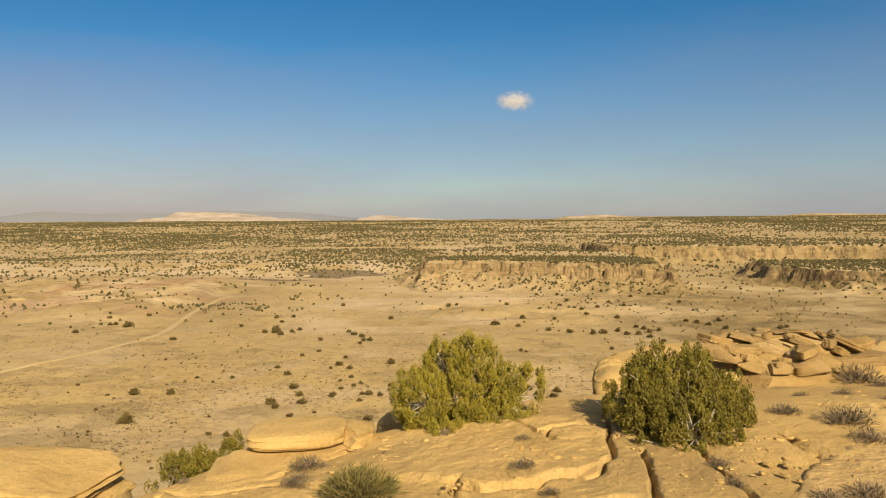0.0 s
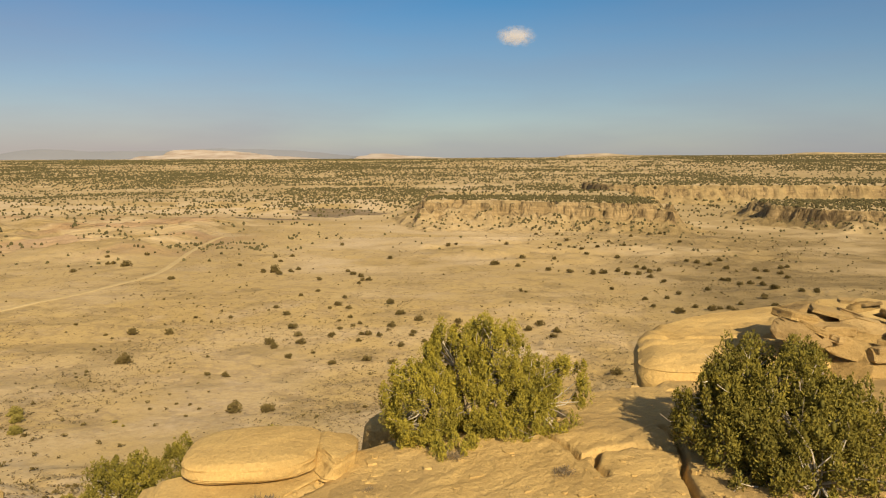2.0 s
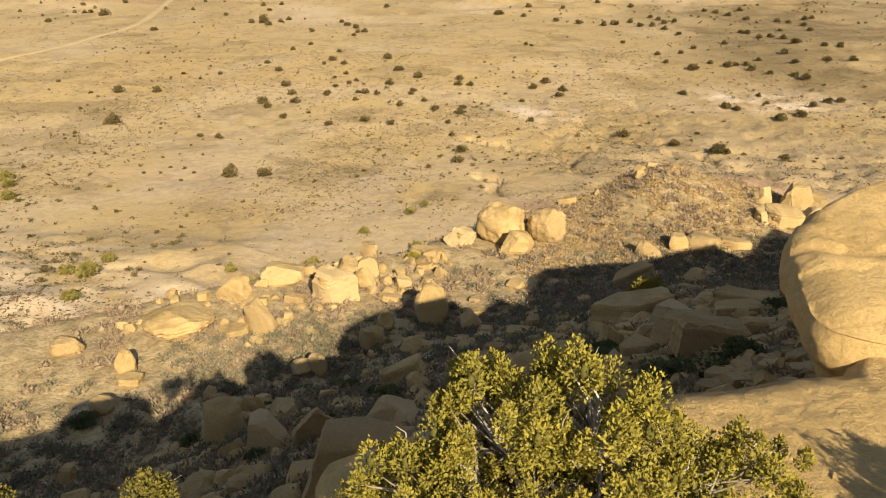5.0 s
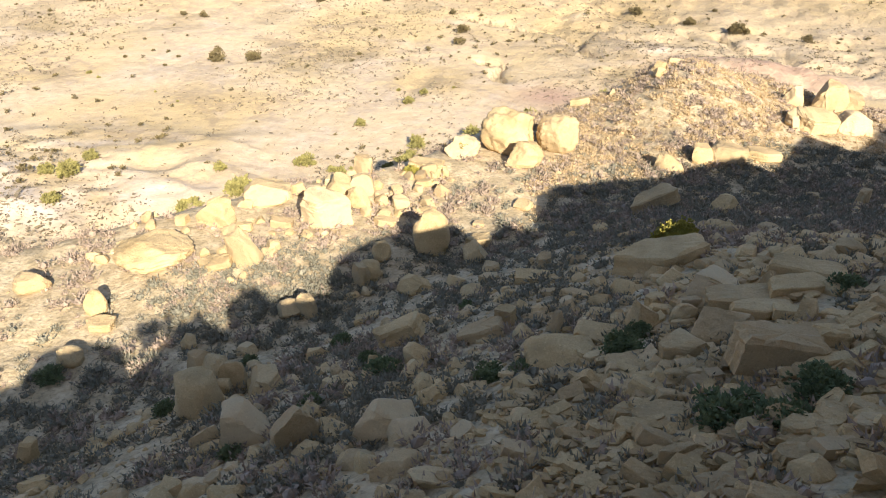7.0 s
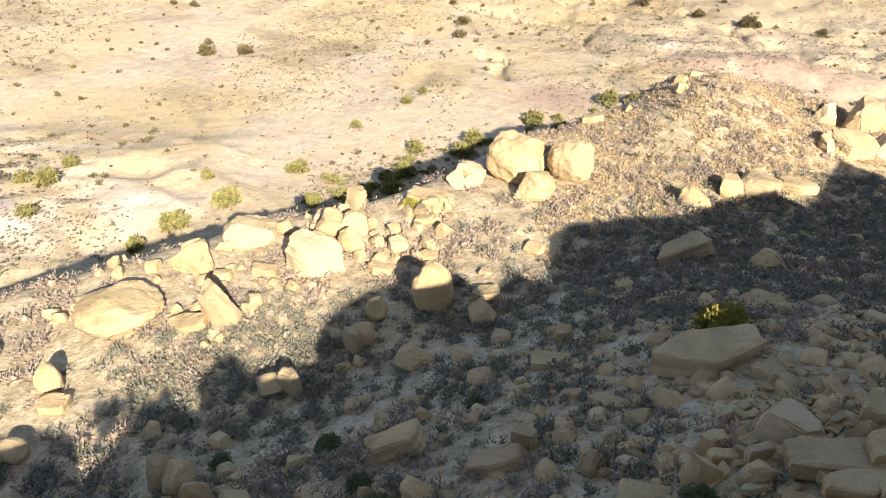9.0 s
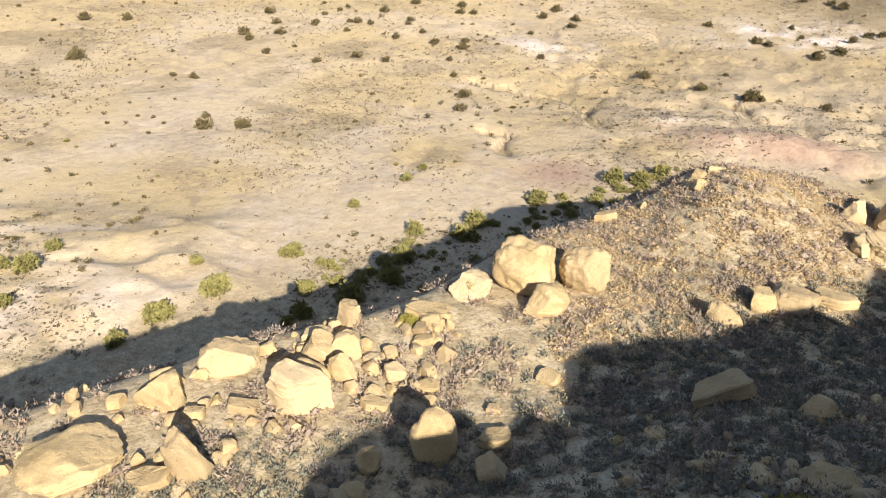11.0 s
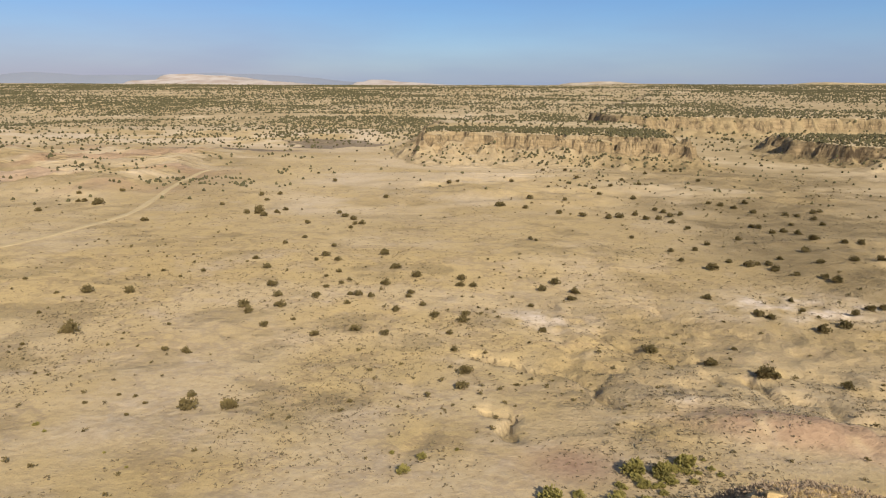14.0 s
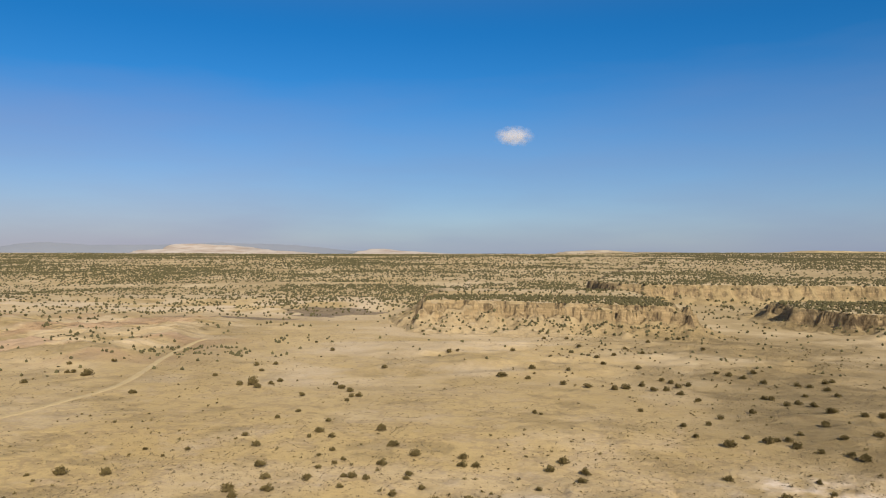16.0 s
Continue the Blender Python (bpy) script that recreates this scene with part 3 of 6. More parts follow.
    dark_ground = np.maximum(dark_ground, 0.9 * step(30, 75, x) * step(80, 120, y) * (1 - step(385, 430, y)) * step(-0.45, 0.15, fbm(x / 24, y / 24, 5, 113)))
    dark_ground = np.maximum(dark_ground, 0.6 * rough * step(-0.2, 0.25, fbm(x / 22, y / 20, 4, 114)))
    dark_ground = np.maximum(dark_ground, 0.4 * step(80, 110, y) * (1 - step(330, 350, y)) * step(0.12, 0.4, fbm(x / 12, y / 12, 5, 115)))
    dark_ground = np.maximum(dark_ground, 0.4 * step(-4, 14, x) * step(88, 102, y) * (1 - step(150, 185, y)) * step(-0.35, 0.2, fbm(x / 14, y / 10, 5, 124)))
    dark_ground = np.maximum(dark_ground, 0.4 * step(22, 60, x) * step(88, 102, y) * (1 - step(190, 260, y)))
    # darker down the deep middle of each wash
    dark_ground = np.maximum(dark_ground, 0.6 * step(0.4, 0.8, wash_depth(x, y)))
    dark_ground = dark_ground * (1 - np.clip(pale, 0, 1))
    plain = step(520, 640, y) * (1 - tables) * (0.55 + 0.45 * step(-0.3, 0.3, fbm(x / 160, y / 110, 3, 110)))
    plain = np.maximum(plain, step(150, 300, y) * (0.3 + 0.6 * step(20, 80, x) + 0.2 * step(-0.2, 0.3, fbm(x / 40, y / 40, 4, 117))))
    for name, v in (("plain", plain), ("chalk", tables), ("dark_ground", dark_ground), ("pale", pale), ("pink", pink), ("thicket", thicket), ("scree", slope), ("cliff", cliff), ("rock", on_top)):
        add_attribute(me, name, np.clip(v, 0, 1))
    return tagged(new("ground", me), "dry tan desert ground with scree slope and mesas", "ground", kind="structure")


build_ground()


def build_road():
    s = np.linspace(0, 1, 160)
    k = np.linspace(0, 1, len(ROAD_X))
    cx, cy = np.interp(s, k, ROAD_X), np.interp(s, k, ROAD_Y)
    for _ in range(12):
        cx[1:-1], cy[1:-1] = (cx[:-2] + 2 * cx[1:-1] + cx[2:]) / 4, (cy[:-2] + 2 * cy[1:-1] + cy[2:]) / 4
    dx, dy = np.gradient(cx), np.gradient(cy)
    n = np.hypot(dx, dy)
    off = np.array([-2.0, -1.5, -0.8, 0, 0.8, 1.5, 2.0]) * 0.62
    X = cx[:, None] - (dy / n)[:, None] * off * (1 + 0.12 * fbm(s * 30, s * 0, 2, 7))[:, None]
    Y = cy[:, None] + (dx / n)[:, None] * off
    Z = land(X, Y) + 0.20 - 0.05 * (np.abs(np.abs(off) - 0.5) < 0.1) - 0.22 * (np.abs(off) > 1.1)
    me = np_mesh("road", np.stack([X, Y, Z], -1).reshape(-1, 3), grid_faces(160, 7), TRACK, True)
    return tagged(new("road", me), "pale two-rut dirt road winding across the flat", "road", kind="structure")


build_road()
# ---- the sandstone ledge ----
# Joints in the ledge: chains of (x, y) and a width.
JOINTS = [
    ([(1.35, 9.6), (1.57, 9.33), (1.65, 9.17), (1.74, 8.98), (1.82, 8.83), (1.9, 8.6), (2.1, 8.74), (2.4, 8.85), (2.75, 8.75)], 0.018),
    ([(2.1, 8.74), (2.02, 8.5), (2.06, 8.3)], 0.016),
    ([(2.8, 9.3), (2.78, 8.63), (2.71, 8.0), (2.62, 7.58), (2.46, 7.18), (2.3, 7.04), (2.2, 7.18), (2.02, 7.11), (1.87, 7.05), (1.8, 6.9)], 0.022),
    ([(1.8, 6.96), (1.61, 6.96), (1.44, 6.93), (1.21, 6.89), (1.01, 7.0), (0.91, 7.28)], 0.018),
    ([(0.91, 7.28), (0.95, 6.93), (1.1, 6.55), (1.3, 6.2)], 0.016),
    ([(3.45, 8.2), (3.53, 7.71), (3.62, 7.32), (3.64, 6.85), (3.66, 6.45), (3.67, 6.0), (3.8, 5.4)], 0.024),
    ([(2.98, 7.75), (2.95, 7.42), (2.9, 6.98), (2.84, 6.6), (2.88, 6.2)], 0.023),
    ([(4.66, 7.89), (4.66, 7.35), (4.73, 7.01), (4.89, 6.7)], 0.013),
    ([(-2.6, 7.9), (-1.9, 7.5), (-1.0, 7.6), (-0.3, 7.2)], 0.013),
    ([(5.4, 9.4), (5.9, 8.9), (6.9, 8.8), (7.8, 8.2)], 0.018),
    ([(3.25, 10.9), (3.6, 10.6), (4.2, 10.5), (4.6, 10.0)], 0.041),
    ([(-0.35, 9.2), (-0.5, 8.55), (-0.75, 8.3), (-1.0, 8.05), (-1.3, 7.8)], 0.020),
]
# Low steps where one bed of the ledge ends over the next: chains and heights; the ground before the chain lies lower.
BED_STEPS = [
    ([(-0.6, 7.5), (0.3, 7.45), (0.91, 7.28), (1.21, 6.95), (1.61, 6.98), (2.2, 7.2), (2.6, 7.6)], 0.06),
    ([(0.4, 6.5), (1.0, 6.35), (1.5, 6.5), (2.1, 6.4), (2.9, 6.6)], 0.04),
    ([(3.7, 7.3), (4.6, 7.1), (5.6, 7.4), (6.6, 7.2), (8.0, 7.6)], 0.04),
]


def chain_distance(x, y, chain):
    best = np.full(x.shape, 9.0)
    for (ax, ay), (bx, by) in zip(chain[:-1], chain[1:]):
        dx, dy = bx - ax, by - ay
        t = np.clip(((x - ax) * dx + (y - ay) * dy) / (dx * dx + dy * dy), 0, 1)
        best = np.minimum(best, np.hypot(x - ax - t * dx, y - ay - t * dy))
    return best


def build_ledge():
    """The top of the ledge as a sheet that rolls over its lip and runs down the face, with beds set back under one another."""
    xs = np.concatenate([np.arange(LEDGE_X0, 0.6, 0.06), np.arange(0.6, 4.2, 0.019), np.arange(4.2, LEDGE_X1 + 0.01, 0.06)])
    inner = np.concatenate([np.linspace(LEDGE_IN, 5, 24), np.arange(4.97, 0.3, -0.022), np.linspace(0.28, 0.02, 11)])
    drop = np.concatenate([np.linspace(0.02, 0.4, 14), np.linspace(0.45, 4.2, 46)])
    rows, X = len(inner) + len(drop), None
    XX = np.tile(xs, (rows, 1))
    rim = rim_line(xs)
    Y, Z = np.zeros_like(XX), np.zeros_like(XX)
    n = len(inner)
    Y[:n] = rim[None] - inner[:, None]
    ox, oy = XX[:n] + 0.06 * fbm(XX[:n] * 3, Y[:n] * 3, 2, 91), Y[:n] + 0.06 * fbm(XX[:n] * 3, Y[:n] * 3, 2, 92)
    z = land(XX[:n], np.minimum(Y[:n], rim - 0.02))
    z = z + 0.012 * fbm(XX[:n] * 9, Y[:n] * 9, 3, 93)
    for chain, width in JOINTS:
        gap = chain_distance(ox, oy, chain)
        z = z - (0.06 + 2.6 * width) * (1 - np.clip((gap - 0.25 * width) / 0.038, 0, 1)) - 0.008 * (1 - step(0, 0.10, gap))
    for chain, height in BED_STEPS:
        below = np.interp(ox, [p[0] for p in chain], [p[1] for p in chain]) + 0.05 * fbm(ox * 4, oy * 0, 3, 94) - oy
        inside = step(chain[0][0] - 0.1, chain[0][0] + 0.4, ox) * (1 - step(chain[-1][0] - 0.4, chain[-1][0] + 0.1, ox))
        z = z - height * inside * step(0.0, 0.08, below) * (1 - step(0.25, 1.3, below))
    z = z - 0.10 * np.clip(1 - inner[:, None] / 0.28, 0, 1) ** 2
    Z[:n] = z
    zl = Z[n - 1]
    bed = 0.24 * vnoise(xs[None] * 0.35, drop[:, None] * 2.4, 95) + 0.14 * fbm(xs[None] * 1.2, drop[:, None] * 5, 3, 96)
    back = 0.35 * step(0.3, 1.0, drop)[:, None] * (1 - step(1.6, 3.5, drop))[:, None]
    Y[n:] = rim[None] + 0.10 * np.sqrt(np.clip(drop / 0.25, 0, 1))[:, None] - back + bed * step(0.0, 0.5, drop)[:, None] + 0.15 * step(1.5, 4, drop)[:, None] * 3
    Z[n:] = zl[None] - drop[:, None]
    me = np_mesh("sandstone_ledge", np.stack([XX, Y, Z], -1).reshape(-1, 3), grid_faces(rows, len(xs)), LEDGE_TOP, True)
    return tagged(new("sandstone_ledge", me), "weathered yellow sandstone ledge with open cracks at the rim", "rock ledge", kind="structure")


build_ledge()


# ---- rocks ----
def ball(level):
    bm = bmesh.new()
    bmesh.ops.create_icosphere(bm, subdivisions=level, radius=1.0)
    V = np.array([v.co[:] for v in bm.verts])
    F = np.array([[v.index for v in f.verts] for f in bm.faces])
    bm.free()
    return V, F


BALLS = {k: ball(k) for k in (1, 2, 3, 4, 5)}


def noise3(P, scale, seed, octaves=3):
    a = fbm(P[:, 0] * scale + 3.1, P[:, 1] * scale - 1.7, octaves, seed)
    b = fbm(P[:, 1] * scale + 7.7, P[:, 2] * scale + 2.9, octaves, seed + 3)
    c = fbm(P[:, 2] * scale - 4.4, P[:, 0] * scale + 8.2, octaves, seed + 5)
    return (a + b + c) / 1.9


def rock_shape(seed, level=3, cuts=9, soft=0.10, box=0.0, upright=False, flat=0.0):
    """A boulder of half size 1: a ball cut by planes, its faces and edges roughened. box: how slab-like it is."""
    rng = np.random.default_rng(seed)
    V, F = BALLS[level]
    P = V.copy()
    if box > 0:
        P = np.sign(P) * np.abs(P) ** np.array([1 - 0.66 * box, 1 - 0.66 * box, 1 - 0.66 * max(box, flat)])
        P /= np.abs(P).max(0)
    for _ in range(cuts):
        n = rng.normal(size=3)
        n[2] = abs(n[2]) * 0.6 + 0.02
        if upright:
            n[2] *= 0.12
        n /= np.linalg.norm(n)
        d = rng.uniform(0.36, 0.8) * (1 + 0.45 * box)
        over = np.maximum(P @ n - d, 0)
        P -= over[:, None] * n
    P *= (1 + soft * noise3(P, 1.6, seed, 3) + 0.5 * soft * noise3(P, 4.5, seed + 9, 3) + 0.22 * soft * noise3(P, 13, seed + 19, 2))[:, None]
    P /= (P.max(0) - P.min(0)) / 2
    return P, F


def rock_mesh(name, seed, size, level=3, cuts=9, soft=0.1, box=0.0, mat=None, beds=0.0, flat=0.0):
    P, F = rock_shape(seed, level, cuts, soft, min(box, 1.25), box > 0.8, flat)
    if beds:
        out = 1 + beds * vnoise(P[:, 2] * 5 + seed, P[:, 0] * 0.8, seed) + 0.5 * beds * vnoise(P[:, 2] * 13, P[:, 1] * 1.5, seed + 1)
        P[:, :2] *= out[:, None]
    P = P * np.asarray(size) / 2
    P[:, 2] -= P[:, 2].min()
    me = np_mesh(name, P, F, mat or BOULDER, True)
    me.set_sharp_from_angle(angle=radians(40))
    return me


def place_rock(name, label, x, y, size, seed, turn=0.0, tip=(0, 0), sink=0.2, level=3, cuts=9, soft=0.1, box=0.0, group="", z=None, mat=None, beds=0.0, flat=0.0):
    me = rock_mesh(name, seed, size, level, cuts, soft, box, mat, beds, flat)
    ob = new(name, me)
    g = float(land(x, y)) if z is None else z
    ob.matrix_world = pose(x, y, g - sink * size[2], tip[0], tip[1], turn)
    return tagged(ob, label, "boulder", group)


def slab_shape(seed, points=14, rings=5):
    """A flat angular slab of half size 1: a broken polygon with worn edges and thin beds that step in and out."""
    rng = np.random.default_rng(seed)
    n = rng.integers(4, 7)
    a = np.sort((np.arange(n) + 0.5 + rng.uniform(-0.2, 0.2, n)) / n * 2 * math.pi)
    corner = np.stack([np.cos(a), np.sin(a)], -1) * rng.uniform(0.72, 1.0, n)[:, None] / np.maximum(np.abs(np.cos(a)), np.abs(np.sin(a)))[:, None] ** 0.7
    t = np.arange(points) / points * n
    k = t.astype(int)
    edge = corner[k] * (1 - (t - k))[:, None] + corner[(k + 1) % n] * (t - k)[:, None]
    edge = edge * (1 + 0.03 * rng.normal(size=(points, 1)))
    V = [np.array([[0, 0, -1.0]])]
    for z, w in zip(np.concatenate([[-1.0], np.linspace(-0.8, 0.8, rings - 1), [1.0]]), [0.86] + [1.0] * (rings - 1) + [0.9]):
        tilt = 0.10 * edge @ rng.normal(size=2) if z == 1.0 else 0
        off = rng.uniform(-0.022, 0.022, 2)
        V.append(np.concatenate([edge * (w + rng.uniform(-0.02, 0.02)) + off, (z + 0.05 * rng.normal(size=points) + tilt)[:, None]], 1))
    V.append(np.array([[0, 0, 1.03]]))
    V = np.concatenate(V)
    m, F = len(V), []
    for r in range(rings):
        for j in range(points):
            p, q = 1 + r * points + j, 1 + r * points + (j + 1) % points
            F += [(p, q, q + points), (p, q + points, p + points)]
    for j in range(points):
        q = (j + 1) % points
        F += [(0, 1 + q, 1 + j), (m - 1, m - 1 - points + j, m - 1 - points + q)]
    return V, np.array(F)


def slab_mesh(name, seed, size, mat, points=22, rings=7):
    P, F = slab_shape(seed, points, rings)
    P = P / ((P.max(0) - P.min(0)) / 2) * np.asarray(size) / 2
    P[:, 2] -= P[:, 2].min()
    return np_mesh(name, P, F, mat)


def place_slab(name, label, x, y, size, seed, turn, tip, sink, group, z=None, mat=None):
    ob = new(name, slab_mesh(name, seed, size, mat or BOULDER))
    ob.matrix_world = pose(x, y, (float(land(x, y)) if z is None else z) - sink * size[2], tip[0], tip[1], turn)
    return tagged(ob, label, "boulder", group)


# boulders and slabs on the spur and the scree below the cliff: x, y, width, height
ROUND_SUN = [(1.9, 45.1, 2.91, 2.02), (4.6, 45.3, 2.16, 1.8), (-0.6, 44.2, 1.87, 0.87), (-9.3, 38.6, 2.15, 0.93), (-17.1, 44.6, 1.9, 1.2), (-12.4, 33.1, 2.94, 0.94), (-1.4, 34.4, 1.46, 1.9), (-3.4, 33.7, 0.76, 0.78), (2.4, 38.4, 0.84, 0.32)]
BLOCK_SUN = [(2.4, 42.8, 1.9, 1.22), (-5.5, 41.8, 1.13, 1.0), (-6.1, 39.3, 1.31, 0.94), (-5.0, 39.4, 1.05, 0.9), (-4.9, 38.1, 1.05, 1.02), (-6.0, 37.9, 1.46, 1.0), (-6.4, 36.6, 2.19, 1.48), (-2.1, 41.4, 1.04, 0.56), (-1.3, 41.4, 0.42, 0.54), (-1.4, 39.7, 0.88, 0.59), (-3.2, 38.2, 0.88, 0.56), (-8.1, 39.4, 0.77, 0.53), (-11.0, 37.2, 1.13, 0.69), (-11.1, 36.4, 1.7, 1.1), (-14.2, 36.3, 0.51, 0.53), (-18.9, 44.6, 1.0, 0.8), (-14.6, 32.9, 0.54, 0.38), (9.8, 42.5, 1.45, 0.89), (11.6, 43.4, 1.2, 0.82), (12.9, 43.5, 1.79, 0.8), (18.7, 48.7, 1.91, 1.08), (11.2, 53.7, 0.79, 0.48)]
BLOCK_SUN_B = [(11.0, 52.5, 0.74, 0.52), (0.4, 33.3, 1.09, 0.9), (-4.0, 32.0, 0.86, 0.97), (8.4, 52.6, 0.45, 0.36), (-8.7, 33.2, 1.21, 1.57)]
SLAB_SUN = [(-6.4, 40.5, 1.18, 0.34), (-2.3, 42.2, 1.78, 0.39), (-2.2, 40.4, 0.79, 0.29), (-1.9, 37.8, 0.83, 0.24), (-3.7, 36.6, 1.0, 0.31), (-9.6, 35.6, 0.68, 0.33), (-9.9, 32.7, 1.4, 0.37), (-13.5, 33.9, 0.93, 0.21), (14.7, 44.0, 1.7, 0.47), (6.4, 52.0, 1.2, 0.42), (12.4, 54.2, 0.91, 0.29), (0.4, 35.0, 1.16, 0.38), (-8.1, 36.1, 0.99, 0.35), (-4.1, 39.1, 0.65, 0.21), (0.4, 36.6, 0.5, 0.19)]
BLOCK_SHADE = [(19.6, 53.0, 1.5, 1.2), (21.4, 52.3, 2.5, 1.7), (22.5, 52.4, 1.99, 1.08), (19.1, 48.7, 2.45, 1.03), (21.5, 48.7, 1.99, 1.21), (10.0, 34.7, 1.1, 0.77), (2.7, 30.7, 0.56, 0.54), (9.8, 26.3, 0.82, 0.53), (6.6, 23.2, 0.45, 0.58), (5.8, 23.8, 1.13, 0.61), (5.2, 21.3, 1.43, 0.65), (4.3, 20.7, 0.9, 0.55), (4.8, 22.7, 0.62, 0.62), (3.0, 22.3, 0.95, 0.42), (6.6, 21.2, 0.48, 0.54), (3.7, 20.3, 0.42, 0.26), (3.9, 19.7, 0.53, 0.24), (3.6, 18.9, 0.61, 0.3), (1.3, 20.5, 0.6, 0.32), (-1.7, 30.6, 1.38, 0.6), (-5.5, 29.8, 0.77, 0.82), (-6.9, 23.2, 1.38, 1.41)]
BLOCK_SHADE_B = [(-8.0, 25.9, 0.9, 1.17), (-5.2, 23.9, 1.06, 0.65), (-9.1, 27.7, 0.54, 0.46), (-4.6, 20.9, 1.37, 0.92), (-3.3, 20.4, 1.07, 1.16), (-1.2, 19.7, 1.35, 0.71), (-0.5, 20.9, 0.59, 0.29), (-11.3, 22.3, 0.57, 0.74), (-2.2, 23.8, 0.34, 0.44), (16.8, 37.7, 0.7, 0.9), (1.2, 24.8, 0.62, 0.6), (-7.1, 27.5, 0.71, 0.42)]
TIPPED_SHADE = [(7.6, 36.0, 1.83, 0.97), (0.6, 24.2, 1.13, 0.62), (-1.6, 25.6, 1.34, 0.89)]
LONG_SHADE = [(5.6, 27.4, 2.71, 0.68), (7.4, 23.5, 1.53, 0.48), (6.0, 22.6, 1.62, 0.41), (6.0, 21.9, 1.23, 0.35), (7.0, 22.7, 1.5, 0.37), (5.2, 19.4, 1.4, 0.77), (6.1, 20.3, 1.24, 0.31), (6.1, 19.6, 0.66, 0.53)]
SLAB_SHADE = [(2.2, 29.0, 1.15, 0.31), (0.8, 29.9, 0.73, 0.23), (8.2, 30.8, 1.11, 0.24), (6.4, 21.7, 0.55, 0.22), (3.2, 20.7, 0.78, 0.18), (3.3, 20.4, 0.76, 0.17), (3.9, 20.1, 0.6, 0.13), (4.4, 19.7, 0.56, 0.15), (3.4, 19.6, 0.57, 0.13), (3.3, 18.5, 0.87, 0.2), (2.0, 20.7, 0.6, 0.22), (2.5, 20.1, 0.71, 0.19), (1.5, 20.1, 0.68, 0.15), (4.2, 19.3, 0.42, 0.13), (2.0, 19.2, 0.48, 0.11), (1.5, 19.0, 0.61, 0.13), (-3.2, 28.6, 0.84, 0.19), (-12.6, 28.7, 0.93, 0.3), (3.1, 26.2, 0.88, 0.23), (3.4, 24.3, 0.52, 0.28), (4.5, 18.8, 0.44, 0.22)]
UPRIGHT_SHADE = [(4.0, 22.8, 0.68, 0.77), (4.5, 23.7, 0.54, 0.48), (2.3, 23.5, 0.35, 0.56), (-13.2, 29.6, 0.77, 1.01)]
ROUND_SHADE = [(2.2, 21.7, 1.46, 0.5), (-1.0, 23.5, 0.69, 0.63), (-3.8, 32.2, 0.89, 0.84), (-6.2, 29.8, 0.96, 0.51), (-7.3, 25.5, 0.88, 0.84), (-6.2, 24.3, 0.73, 0.95), (-6.4, 23.9, 0.51, 0.61), (-12.7, 26.7, 0.83, 0.58), (-16.3, 31.0, 1.32, 0.69), (-3.2, 23.9, 0.41, 0.26)]
BOULDER_KINDS = (
    (ROUND_SUN, "r", "rounded tan sandstone boulder in dry scrub on the spur", "rounded boulders on the spur"),
    (BLOCK_SUN + BLOCK_SUN_B, "b", "angular tan sandstone block in dry scrub on the spur", "blocks on the spur"),
    (SLAB_SUN, "s", "flat broken sandstone slab in dry scrub on the spur", "flat slabs on the spur"),
    (BLOCK_SHADE + BLOCK_SHADE_B, "b", "angular tan sandstone block in the rubble below the cliff", "blocks below the cliff"),
    (TIPPED_SHADE, "t", "long sandstone slab tipped on its side in the rubble below the cliff", "tipped slabs below the cliff"),
    (LONG_SHADE, "l", "long thick sandstone slab in the rubble below the cliff", "long slabs below the cliff"),
    (SLAB_SHADE, "s", "flat broken sandstone slab in the rubble below the cliff", "flat slabs below the cliff"),
    (UPRIGHT_SHADE, "u", "upright pointed sandstone block in the rubble below the cliff", "upright blocks below the cliff"),
    (ROUND_SHADE, "r", "rounded tan sandstone boulder in the rubble below the cliff", "rounded boulders below the cliff"),
)


def build_boulders():
    rng = np.random.default_rng(11)
    seed = 200
    for rows, kind, label, group in BOULDER_KINDS:
        for x, y, w, h in rows:
            seed += 1
            level = 5 if w > 1.7 else 4
            turn, lean = rng.uniform(-35, 35), (rng.uniform(-10, 6), rng.uniform(-9, 9))
            if kind == "r":
                place_rock("boulder", label, x, y, (w * 1.03, w * 0.85, h * 1.2), seed, turn, lean, 0.14, level, 2, 0.17, rng.uniform(0.25, 0.5), group)
            elif kind in "bu":
                place_rock("boulder", label, x, y, (w * 1.03, w * rng.uniform(0.7, 0.9), h * 1.2), seed, turn, lean, 0.16, level, 9, 0.15, rng.uniform(0.5, 0.9), group)
            elif kind == "t":
                place_slab("fallen_slab", label, x, y, (w * 1.1, w * 0.5, h * 0.75), seed, rng.uniform(-10, 10), (-8, -26), 0.0, group)
            else:
                deep = rng.uniform(0.42, 0.55) if kind == "l" else rng.uniform(0.55, 0.8)
                place_slab("fallen_slab", label, x, y, (w * 1.04, w * deep, h * 1.15), seed, rng.uniform(-16, 16), (rng.uniform(-16, -2), rng.uniform(-8, 8)), 0.12, group)


build_boulders()


